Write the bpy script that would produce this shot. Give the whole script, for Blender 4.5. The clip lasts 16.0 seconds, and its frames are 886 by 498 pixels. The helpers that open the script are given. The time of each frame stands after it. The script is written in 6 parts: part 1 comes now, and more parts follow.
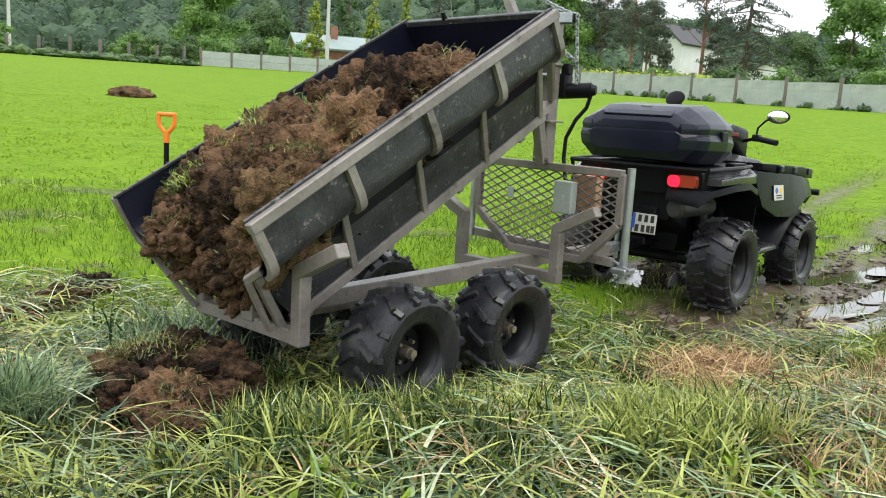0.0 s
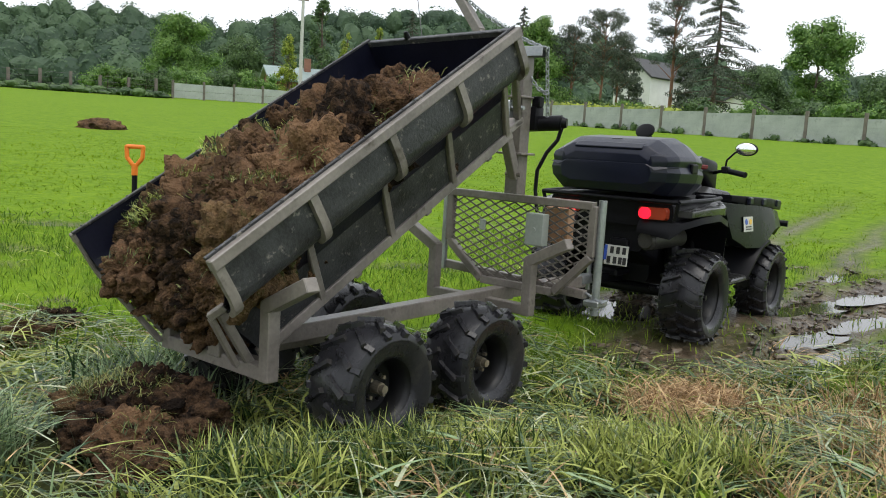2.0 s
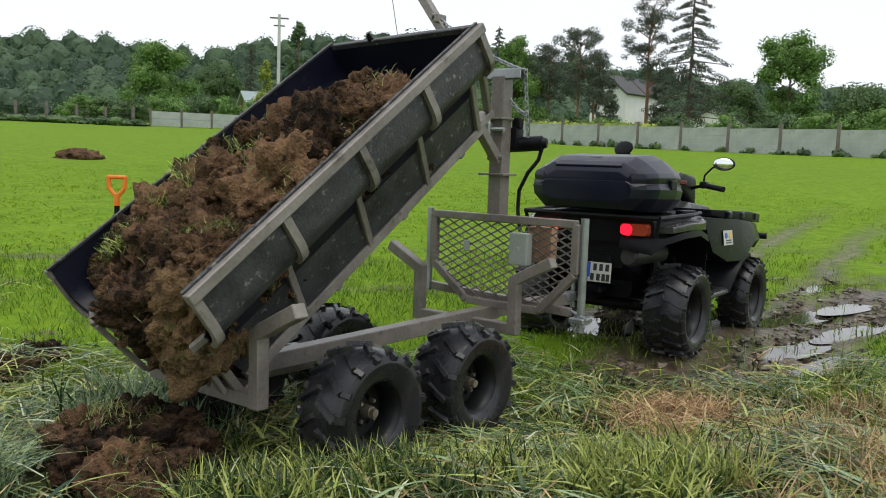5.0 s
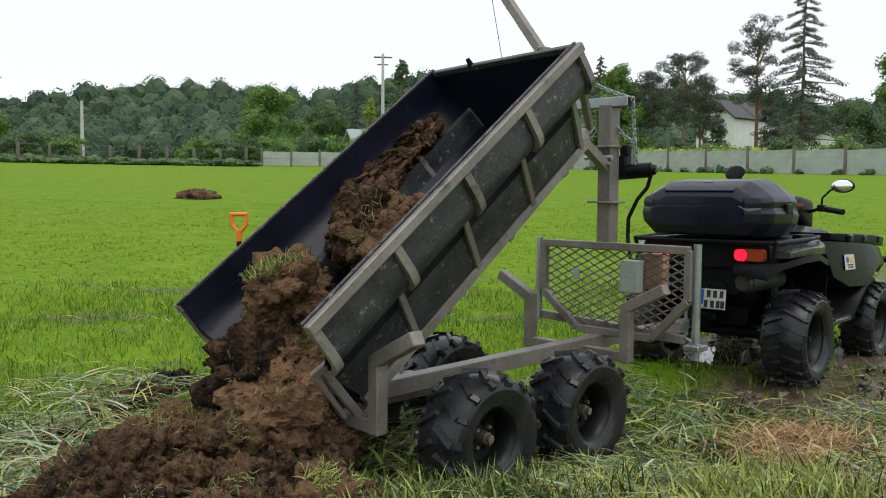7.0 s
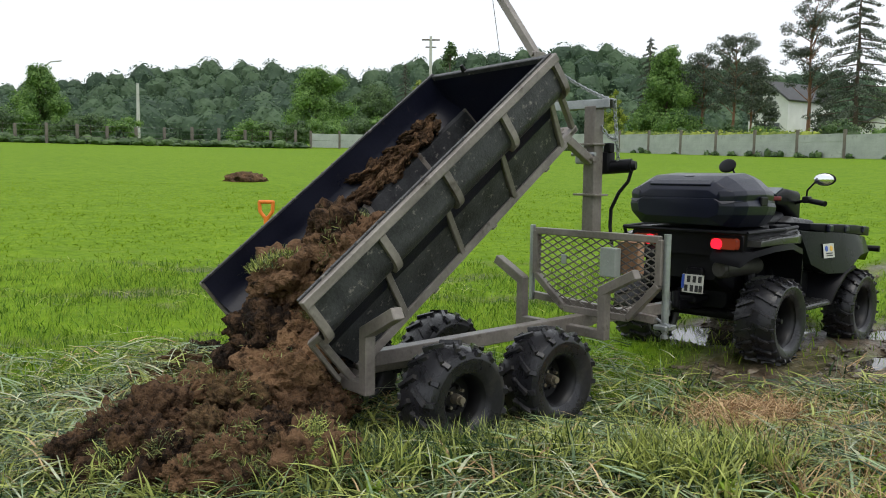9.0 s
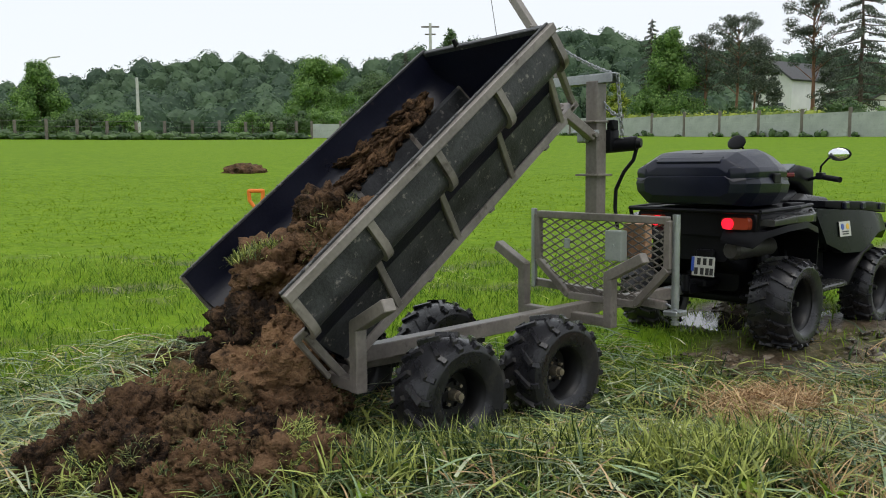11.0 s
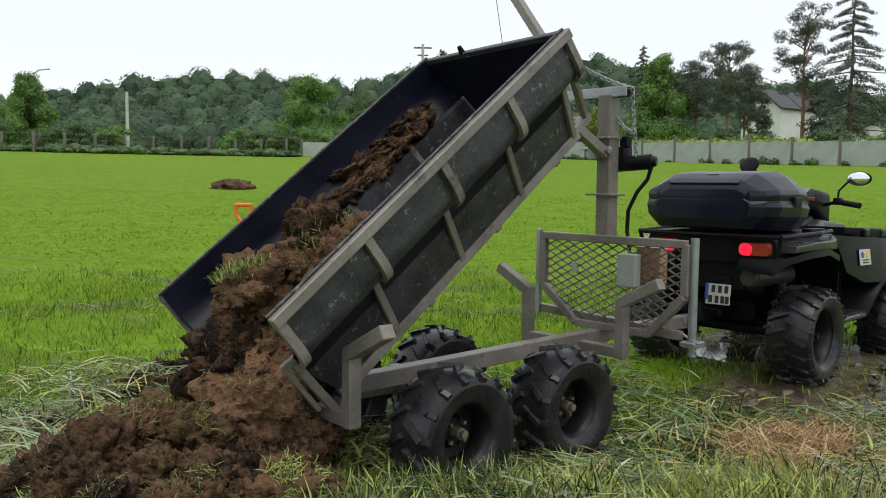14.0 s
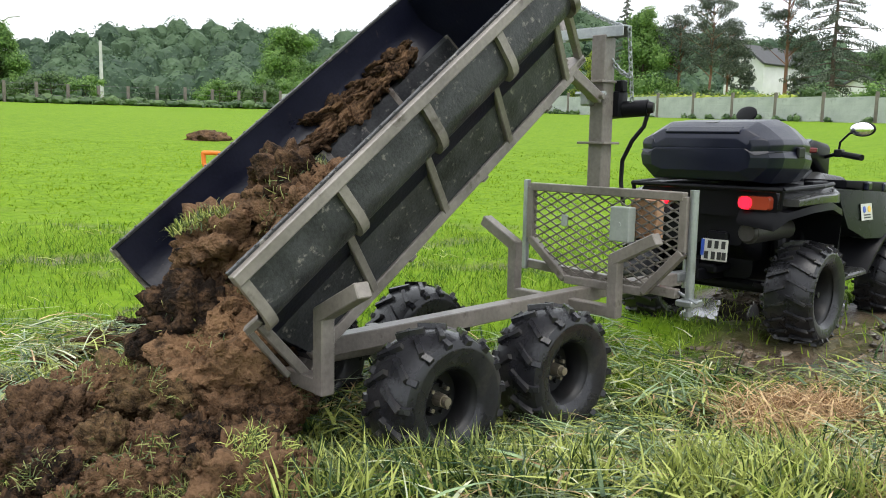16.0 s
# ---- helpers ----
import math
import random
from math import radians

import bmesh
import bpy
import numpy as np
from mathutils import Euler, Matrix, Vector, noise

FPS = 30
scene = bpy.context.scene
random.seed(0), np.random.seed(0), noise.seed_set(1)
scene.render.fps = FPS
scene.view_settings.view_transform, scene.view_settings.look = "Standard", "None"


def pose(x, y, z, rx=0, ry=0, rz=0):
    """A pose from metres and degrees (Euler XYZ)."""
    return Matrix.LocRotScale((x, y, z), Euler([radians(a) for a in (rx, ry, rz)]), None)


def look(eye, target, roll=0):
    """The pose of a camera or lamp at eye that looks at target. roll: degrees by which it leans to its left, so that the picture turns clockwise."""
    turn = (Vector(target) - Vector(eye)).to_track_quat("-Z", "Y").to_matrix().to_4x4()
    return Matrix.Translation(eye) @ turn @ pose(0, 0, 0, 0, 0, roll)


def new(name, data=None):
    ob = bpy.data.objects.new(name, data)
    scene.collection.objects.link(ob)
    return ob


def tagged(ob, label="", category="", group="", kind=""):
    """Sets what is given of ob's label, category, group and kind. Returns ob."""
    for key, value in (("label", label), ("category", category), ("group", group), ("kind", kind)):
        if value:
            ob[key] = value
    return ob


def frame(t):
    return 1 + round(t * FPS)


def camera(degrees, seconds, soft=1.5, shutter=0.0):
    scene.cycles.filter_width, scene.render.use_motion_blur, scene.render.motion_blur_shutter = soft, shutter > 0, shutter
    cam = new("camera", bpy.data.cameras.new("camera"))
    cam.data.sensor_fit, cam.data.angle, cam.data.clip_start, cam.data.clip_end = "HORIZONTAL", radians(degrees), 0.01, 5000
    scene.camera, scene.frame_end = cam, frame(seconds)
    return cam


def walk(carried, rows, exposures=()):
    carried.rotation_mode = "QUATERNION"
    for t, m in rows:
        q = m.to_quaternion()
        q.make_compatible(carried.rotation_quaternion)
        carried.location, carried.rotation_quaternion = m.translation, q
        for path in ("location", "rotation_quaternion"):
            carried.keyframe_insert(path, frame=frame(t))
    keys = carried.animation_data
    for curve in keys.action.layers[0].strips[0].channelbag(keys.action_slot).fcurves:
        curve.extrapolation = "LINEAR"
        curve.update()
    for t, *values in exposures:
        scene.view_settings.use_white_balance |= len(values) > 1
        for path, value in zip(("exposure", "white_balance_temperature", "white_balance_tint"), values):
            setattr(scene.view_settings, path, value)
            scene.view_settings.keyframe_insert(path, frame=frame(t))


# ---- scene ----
cam = camera(54.7, 16.0, soft=1.0)
PATH = [
    (0, (-2.295, -2.688, 1.202), (-0.822, -1.375, 0.878), 3.4),
    (0.5, (-2.294, -2.699, 1.212), (-0.805, -1.399, 0.905), 3.5),
    (1, (-2.287, -2.693, 1.211), (-0.783, -1.396, 0.972), 3.8),
    (1.5, (-2.276, -2.676, 1.204), (-0.766, -1.388, 0.961), 3.9),
    (2, (-2.265, -2.673, 1.205), (-0.746, -1.396, 0.957), 3.4),
    (2.5, (-2.261, -2.675, 1.205), (-0.733, -1.409, 0.957), 3.3),
    (3, (-2.269, -2.675, 1.203), (-0.734, -1.418, 0.952), 3.5),
    (5.3, (-2.298, -2.679, 1.215), (-0.75, -1.428, 1.019), 1.8),
    (5.5, (-2.297, -2.678, 1.207), (-0.773, -1.399, 1.006), 1.8),
    (6, (-2.31, -2.681, 1.225), (-0.918, -1.252, 1.074), 0.9),
    (6.5, (-2.334, -2.703, 1.21), (-0.941, -1.273, 1.082), 0.7),
    (7, (-2.372, -2.701, 1.206), (-0.983, -1.268, 1.077), 0.4),
    (7.5, (-2.357, -2.958, 1.178), (-0.987, -1.506, 1.052), -0.3),
    (8, (-2.355, -3.19, 1.237), (-0.983, -1.743, 1.084), -0.1),
    (8.5, (-2.425, -3.247, 1.255), (-1.077, -1.778, 1.095), 0.5),
    (9, (-2.52, -3.297, 1.276), (-1.218, -1.789, 1.103), 0.7),
    (11.3, (-2.233, -3.059, 1.239), (-0.938, -1.549, 1.037), -0.7),
    (11.5, (-2.173, -3.001, 1.237), (-0.875, -1.49, 1.057), -1.0),
    (12, (-2.125, -2.873, 1.23), (-0.826, -1.361, 1.072), -1.2),
    (12.5, (-2.145, -2.839, 1.223), (-0.843, -1.328, 1.079), -0.8),
    (13, (-2.155, -2.844, 1.223), (-0.852, -1.334, 1.076), 0.2),
    (13.5, (-2.158, -2.852, 1.221), (-0.845, -1.351, 1.072), 0.4),
    (14, (-2.153, -2.838, 1.212), (-0.837, -1.341, 1.061), 0.6),
    (14.5, (-2.135, -2.791, 1.205), (-0.817, -1.295, 1.048), 0.6),
    (15, (-2.14, -2.724, 1.196), (-0.82, -1.229, 1.035), 1.1),
    (15.5, (-2.112, -2.678, 1.185), (-0.784, -1.199, 0.966), 1.2),
    (16, (-1.957, -2.61, 1.172), (-0.613, -1.152, 0.917), 1.0),
]
walk(cam, [(t, look(eye, target, roll)) for t, eye, target, roll in PATH],
     exposures=[(0.0, 0.82), (0.5, 0.7), (1.0, 0.43), (1.5, 0.3), (3.0, 0.25), (5.5, 0.08), (8.0, 0.08), (8.5, 0.2), (9.0, 0.14), (11.5, -0.03), (14.5, 0.02), (15.0, 0.08), (15.5, 0.44), (16.0, 0.76)])

# ---- world and light: a bright overcast afternoon ----
world = bpy.data.worlds.new("overcast_sky")
scene.world = world
world.use_nodes = True
wn, wl = world.node_tree.nodes, world.node_tree.links
wn.clear()
w_out = wn.new("ShaderNodeOutputWorld")
w_bg = wn.new("ShaderNodeBackground")
w_sky = wn.new("ShaderNodeTexSky")
w_sky.sky_type = "NISHITA"
w_sky.sun_disc = False
w_sky.sun_elevation, w_sky.sun_rotation = radians(72), radians(211)
w_mix = wn.new("ShaderNodeMix")
w_mix.data_type = "RGBA"
w_mix.inputs[0].default_value = 0.85
w_mix.inputs[7].default_value = (8.6, 8.9, 9.2, 1)
wl.new(w_sky.outputs[0], w_mix.inputs[6])
wl.new(w_mix.outputs[2], w_bg.inputs[0])
w_bg.inputs[1].default_value = 0.12
wl.new(w_bg.outputs[0], w_out.inputs[0])

sun_data = bpy.data.lights.new("sun", "SUN")
sun_data.energy, sun_data.angle, sun_data.color = 1.2, radians(40), (1.0, 0.96, 0.9)
sun = new("sun", sun_data)
sun.matrix_world = look((-3, -5, 18), (0, 0, 0))


# ---- materials ----
def material(name, dark, light, rough=0.6, metal=0.0, scale=8.0, bump=0.2, bump_scale=60.0, per_object=0.0,
             island=False, spec=0.5, stain=None, stain_scale=3.0, stain_at=0.55, sheen=0.0, wet=0.0, see_through=0.0, depth=0.02):
    """Two scales of colour, a stain colour with a shape of its own, fine relief, uneven gloss."""
    m = bpy.data.materials.new(name)
    m.use_nodes = True
    n, l = m.node_tree.nodes, m.node_tree.links
    b = n["Principled BSDF"]
    co = n.new("ShaderNodeTexCoord")
    big = n.new("ShaderNodeTexNoise")
    big.inputs["Scale"].default_value, big.inputs["Detail"].default_value = scale, 6
    l.new(co.outputs["Object"], big.inputs["Vector"])
    fine = n.new("ShaderNodeTexNoise")
    fine.inputs["Scale"].default_value, fine.inputs["Detail"].default_value = bump_scale, 5
    l.new(co.outputs["Object"], fine.inputs["Vector"])
    add = n.new("ShaderNodeMath")
    add.operation = "MULTIPLY_ADD"
    l.new(fine.outputs[0], add.inputs[0])
    add.inputs[1].default_value = 0.5
    l.new(big.outputs[0], add.inputs[2])
    last = add.outputs[0]
    if island or per_object:
        rnd = n.new("ShaderNodeNewGeometry") if island else n.new("ShaderNodeObjectInfo")
        ma = n.new("ShaderNodeMath")
        ma.operation = "MULTIPLY_ADD"
        l.new(rnd.outputs["Random Per Island" if island else "Random"], ma.inputs[0])
        ma.inputs[1].default_value = per_object or 0.8
        sub = n.new("ShaderNodeMath")
        sub.operation = "SUBTRACT"
        l.new(last, sub.inputs[0])
        sub.inputs[1].default_value = (per_object or 0.8) / 2
        l.new(sub.outputs[0], ma.inputs[2])
        last = ma.outputs[0]
    ramp = n.new("ShaderNodeValToRGB")
    ramp.color_ramp.elements[0].position, ramp.color_ramp.elements[1].position = 0.5, 1.0
    ramp.color_ramp.elements[0].color, ramp.color_ramp.elements[1].color = (*dark, 1), (*light, 1)
    l.new(last, ramp.inputs[0])
    col = ramp.outputs[0]
    if stain:
        st = n.new("ShaderNodeTexNoise")
        st.inputs["Scale"].default_value, st.inputs["Detail"].default_value = stain_scale, 8
        st.inputs["Roughness"].default_value = 0.65
        l.new(co.outputs["Object"], st.inputs["Vector"])
        sr = n.new("ShaderNodeValToRGB")
        sr.color_ramp.elements[0].position, sr.color_ramp.elements[1].position = stain_at, stain_at + 0.1
        l.new(st.outputs[0], sr.inputs[0])
        mx = n.new("ShaderNodeMix")
        mx.data_type = "RGBA"
        l.new(sr.outputs[0], mx.inputs[0])
        l.new(col, mx.inputs[6])
        mx.inputs[7].default_value = (*stain, 1)
        col = mx.outputs[2]
    l.new(col, b.inputs["Base Color"])
    rr = n.new("ShaderNodeMapRange")
    rr.inputs["To Min"].default_value = max(0.03, rough - 0.15 - wet)
    rr.inputs["To Max"].default_value = min(1.0, rough + 0.12)
    l.new(big.outputs[0], rr.inputs["Value"])
    l.new(rr.outputs[0], b.inputs["Roughness"])
    b.inputs["Metallic"].default_value = metal
    b.inputs["Specular IOR Level"].default_value = spec
    if see_through:
        b.inputs["Subsurface Weight"].default_value = 0.0
        tr = n.new("ShaderNodeBsdfTranslucent")
        l.new(col, tr.inputs[0])
        ms = n.new("ShaderNodeMixShader")
        ms.inputs[0].default_value = see_through
        l.new(b.outputs[0], ms.inputs[1])
        l.new(tr.outputs[0], ms.inputs[2])
        l.new(ms.outputs[0], n["Material Output"].inputs[0])
    if bump:
        bp = n.new("ShaderNodeBump")
        bp.inputs["Strength"].default_value, bp.inputs["Distance"].default_value = bump, depth
        l.new(fine.outputs[0], bp.inputs["Height"])
        l.new(bp.outputs[0], b.inputs["Normal"])
    return m


def glow(name, colour, strength):
    m = bpy.data.materials.new(name)
    m.use_nodes = True
    b = m.node_tree.nodes["Principled BSDF"]
    b.inputs["Base Color"].default_value = (*colour, 1)
    b.inputs["Roughness"].default_value = 0.15
    b.inputs["Emission Color"].default_value = (*colour, 1)
    b.inputs["Emission Strength"].default_value = strength
    return m


M_FRAME = material("primed_steel", (0.125, 0.110, 0.098), (0.25, 0.223, 0.20), 0.36, 0.0, 5, 0.10, 50, stain=(0.06, 0.047, 0.036), stain_scale=7, stain_at=0.6)
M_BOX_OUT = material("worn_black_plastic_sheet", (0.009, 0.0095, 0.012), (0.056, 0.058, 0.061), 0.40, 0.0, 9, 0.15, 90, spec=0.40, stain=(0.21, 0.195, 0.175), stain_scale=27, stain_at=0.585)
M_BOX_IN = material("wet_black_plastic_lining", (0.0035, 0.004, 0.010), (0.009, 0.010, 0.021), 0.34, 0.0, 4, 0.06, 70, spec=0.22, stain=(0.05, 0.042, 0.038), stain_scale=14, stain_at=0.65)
M_GALV = material("galvanised_steel", (0.28, 0.3, 0.31), (0.42, 0.44, 0.45), 0.42, 0.75, 9, 0.05, 60)
M_TYRE = material("wet_tyre_rubber", (0.008, 0.008, 0.010), (0.024, 0.024, 0.028), 0.30, 0.0, 6, 0.08, 60, spec=0.42, stain=(0.042, 0.039, 0.035), stain_scale=5, stain_at=0.57)
M_RIM = material("black_rim_paint", (0.004, 0.004, 0.005), (0.009, 0.009, 0.01), 0.45, 0.2, 6, 0.05, 40)
M_HUB = material("dull_hub_steel", (0.22, 0.19, 0.14), (0.4, 0.35, 0.27), 0.4, 0.7, 12, 0.1, 60)
M_BLACK = material("black_plastic", (0.003, 0.003, 0.0042), (0.008, 0.008, 0.0105), 0.42, 0.0, 6, 0.06, 160, spec=0.16)
M_CASE = material("satin_black_cargo_plastic", (0.004, 0.0055, 0.014), (0.009, 0.011, 0.026), 0.34, 0.0, 5, 0.08, 260, spec=0.34)
M_GREEN = material("dark_green_body_paint", (0.005, 0.0075, 0.006), (0.010, 0.014, 0.0105), 0.3, 0.0, 4, 0.02, 40, spec=0.09, stain=(0.02, 0.019, 0.015), stain_scale=5, stain_at=0.7)
M_GREY = material("grey_metal_cover", (0.035, 0.036, 0.036), (0.075, 0.075, 0.075), 0.28, 0.3, 6, 0.05, 60)
M_MUFFLER = material("dull_exhaust_metal", (0.045, 0.042, 0.04), (0.09, 0.085, 0.08), 0.5, 0.6, 8, 0.1, 50)
M_CHROME = material("mirror_glass", (0.8, 0.82, 0.85), (0.86, 0.88, 0.9), 0.12, 1.0, 3, 0.0)
M_AMBER = glow("amber_lens", (0.30, 0.045, 0.02), 0.04)
M_DARKRED = material("dark_red_reflector", (0.10, 0.01, 0.015), (0.16, 0.015, 0.02), 0.2, 0, 5, 0.0)
M_RED = glow("lit_red_lens", (1.0, 0.012, 0.035), 1.3)
M_PLATE = material("white_plate", (0.45, 0.45, 0.41), (0.58, 0.58, 0.53), 0.35, 0, 5, 0.02, 40)
M_INK = material("black_ink", (0.01, 0.01, 0.01), (0.02, 0.02, 0.02), 0.5, 0, 5, 0.0)
M_BLUE = material("blue_print", (0.02, 0.06, 0.35), (0.03, 0.09, 0.42), 0.4, 0, 5, 0.0)
M_YELLOW = material("yellow_print", (0.7, 0.42, 0.03), (0.8, 0.5, 0.05), 0.4, 0, 5, 0.0)
M_ORANGE = material("orange_spade_plastic", (0.75, 0.17, 0.015), (0.85, 0.24, 0.02), 0.4, 0, 6, 0.03, 60)
M_EBOX = material("grey_green_cabinet_paint", (0.24, 0.27, 0.25), (0.33, 0.36, 0.33), 0.45, 0, 6, 0.05, 60)
M_WOOD = material("raw_timber_block", (0.33, 0.17, 0.09), (0.5, 0.29, 0.17), 0.7, 0, 10, 0.3, 40)
M_SOIL = material("damp_brown_soil", (0.012, 0.0075, 0.005), (0.185, 0.108, 0.060), 0.92, 0, 3.2, 0.6, 15, spec=0.15, stain=(0.011, 0.0072, 0.005), stain_scale=2.4, stain_at=0.555, depth=0.14, per_object=0.4)
M_SAND = material("sandy_ochre_soil", (0.022, 0.013, 0.008), (0.24, 0.14, 0.076), 0.92, 0, 3.2, 0.6, 15, spec=0.15, stain=(0.016, 0.010, 0.0065), stain_scale=2.4, stain_at=0.565, depth=0.14, per_object=0.35)
M_TURF = material("turf_roots_soil", (0.022, 0.014, 0.008), (0.22, 0.138, 0.07), 0.95, 0, 4, 0.6, 18, spec=0.15, stain=(0.065, 0.08, 0.022), stain_scale=3, stain_at=0.57, depth=0.14, per_object=0.4)
M_MUD = material("wet_churned_mud", (0.045, 0.034, 0.023), (0.17, 0.135, 0.095), 0.45, 0, 7, 0.4, 40, spec=0.4, wet=0.15, island=True)
M_GRASS = material("grass_blade", (0.019, 0.052, 0.009), (0.48, 0.53, 0.145), 0.42, 0, 2, 0.0, island=True, see_through=0.25, spec=0.4)
M_GRASS2 = material("blue_green_sedge_blade", (0.016, 0.050, 0.016), (0.32, 0.44, 0.23), 0.38, 0, 2, 0.0, island=True, see_through=0.2, spec=0.5)
M_CUT = material("cut_wilted_grass", (0.09, 0.12, 0.055), (0.60, 0.64, 0.43), 0.42, 0, 3, 0.0, island=True, see_through=0.15, spec=0.45)
M_TURFBLADE = material("turf_tuft_blade", (0.045, 0.07, 0.016), (0.27, 0.28, 0.085), 0.5, 0, 2, 0.0, island=True, see_through=0.2)
M_STRAW = material("dry_straw", (0.24, 0.135, 0.06), (0.66, 0.47, 0.25), 0.6, 0, 3, 0.0, island=True, see_through=0.15)
M_MEADOW = material("mown_meadow_blade", (0.125, 0.225, 0.007), (0.21, 0.325, 0.013), 0.8, 0, 0.3, 0.0, island=True, see_through=0.3, spec=0.1)
M_MEADOW2 = material("rough_meadow_edge_blade", (0.06, 0.14, 0.012), (0.30, 0.42, 0.05), 0.65, 0, 0.5, 0.0, island=True, see_through=0.3, spec=0.2)
M_BARK = material("bark", (0.05, 0.038, 0.03), (0.15, 0.11, 0.085), 0.9, 0, 5, 0.7, 18)
M_PINEBARK = material("orange_pine_bark", (0.12, 0.06, 0.035), (0.25, 0.13, 0.075), 0.9, 0, 3, 0.6, 14)
# dark end of this leaf green lifted: distance haze put into the colour
M_LEAF = material("leaf_mid_green_hazed", (0.05, 0.095, 0.036), (0.125, 0.205, 0.068), 0.6, 0, 0.5, 0.0, island=True, see_through=0.35)
M_LEAF2 = material("leaf_fresh_green", (0.07, 0.155, 0.03), (0.20, 0.335, 0.078), 0.6, 0, 0.5, 0.0, island=True, see_through=0.35)
M_LEAF3 = material("leaf_far_green", (0.042, 0.085, 0.046), (0.10, 0.168, 0.082), 0.7, 0, 0.12, 0.0, island=True, see_through=0.3)
M_THUJA = material("yellow_green_thuja", (0.10, 0.16, 0.015), (0.34, 0.40, 0.05), 0.7, 0, 0.8, 0.0, island=True, see_through=0.15)
M_NEEDLE = material("dark_conifer_needles", (0.05, 0.068, 0.05), (0.11, 0.135, 0.092), 0.7, 0, 0.6, 0.0, island=True, see_through=0.25)
M_CONC = material("weathered_concrete", (0.27, 0.30, 0.275), (0.44, 0.47, 0.44), 0.85, 0, 1.3, 0.3, 30, stain=(0.20, 0.23, 0.19), stain_scale=1.1, stain_at=0.56)
M_POST = material("brown_concrete_post", (0.10, 0.085, 0.07), (0.2, 0.175, 0.15), 0.85, 0, 3, 0.3, 30)
M_POLE = material("pale_concrete_pole", (0.42, 0.42, 0.4), (0.56, 0.56, 0.53), 0.8, 0, 2, 0.2, 20)
M_WHITE = material("white_render_wall", (0.62, 0.62, 0.6), (0.75, 0.75, 0.73), 0.85, 0, 1, 0.1, 20)
M_ROOF = material("dark_roof_tiles", (0.04, 0.04, 0.043), (0.08, 0.08, 0.085), 0.7, 0, 2, 0.3, 12)
M_GROOF = material("grey_green_sheet_roof", (0.2, 0.27, 0.26), (0.3, 0.37, 0.35), 0.5, 0, 1, 0.1, 8)
M_BRICK = material("brick_wall", (0.2, 0.09, 0.06), (0.3, 0.15, 0.1), 0.85, 0, 2, 0.2, 10)
M_GLASS = material("dark_window_glass", (0.06, 0.07, 0.08), (0.10, 0.12, 0.13), 0.12, 0, 2, 0.0)
M_CABLE = material("steel_cable", (0.1, 0.1, 0.1), (0.16, 0.16, 0.16), 0.4, 0.6, 20, 0.0)


# ---- mesh helpers ----
def part(name, bm, mat, parent=None, label="", smooth=False):
    me = bpy.data.meshes.new(name)
    bm.to_mesh(me)
    bm.free()
    if smooth:
        me.shade_smooth()
    for m in mat if isinstance(mat, (list, tuple)) else (mat,):
        me.materials.append(m)
    ob = new(name, me)
    if parent:
        ob.parent = parent
    if label:
        tagged(ob, label)
    return ob


def empty(name, m=None):
    ob = new(name)
    ob.empty_display_size = 0.1
    if m:
        ob.matrix_world = m
    return ob


def add_box(bm, centre, size, turn=None, bevel=0.0, seg=2):
    r = bmesh.ops.create_cube(bm, size=1.0)
    m = Matrix.Translation(centre) @ (turn or Matrix()) @ Matrix.Diagonal((*size, 1))
    bmesh.ops.transform(bm, matrix=m, verts=r["verts"])
    if bevel:
        es = list({e for v in r["verts"] for e in v.link_edges})
        bmesh.ops.bevel(bm, geom=es, offset=bevel, segments=seg, affect="EDGES", profile=0.6)


def frame_to(p0, p1, up=(0, 0, 1)):
    """A turn whose local z runs from p0 to p1."""
    d = (Vector(p1) - Vector(p0)).normalized()
    u = Vector(up)
    if abs(d.dot(u)) > 0.98:
        u = Vector((1, 0, 0))
    x = u.cross(d).normalized()
    y = d.cross(x)
    return Matrix((x, y, d)).transposed().to_4x4()


def add_tube(bm, p0, p1, w, h=None, up=(0, 0, 1), bevel=0.004):
    """Square section steel from p0 to p1; h stands along up."""
    p0, p1 = Vector(p0), Vector(p1)
    add_box(bm, (p0 + p1) / 2, (w, h or w, (p1 - p0).length), frame_to(p0, p1, up), bevel, 1)


def add_rod(bm, p0, p1, r, seg=12, r2=None):
    p0, p1 = Vector(p0), Vector(p1)
    q = bmesh.ops.create_cone(bm, cap_ends=True, segments=seg, radius1=r, radius2=r if r2 is None else r2, depth=(p1 - p0).length)
    bmesh.ops.transform(bm, matrix=Matrix.Translation((p0 + p1) / 2) @ frame_to(p0, p1), verts=q["verts"])


def add_path(bm, pts, r, seg=8):
    for a, b in zip(pts[:-1], pts[1:]):
        add_rod(bm, a, b, r, seg)
        q = bmesh.ops.create_icosphere(bm, subdivisions=1, radius=r * 1.01)
        bmesh.ops.translate(bm, vec=b, verts=q["verts"])


def add_spin(bm, profile, seg=32):
    """Turn a profile of (radius, along) pairs round the local y axis."""
    rings = []
    for k in range(seg):
        a = 2 * math.pi * k / seg
        rings.append([bm.verts.new((r * math.cos(a), y, r * math.sin(a))) for r, y in profile])
    for k in range(seg):
        a, b = rings[k], rings[(k + 1) % seg]
        for i in range(len(profile) - 1):
            bm.faces.new((a[i], a[i + 1], b[i + 1], b[i]))


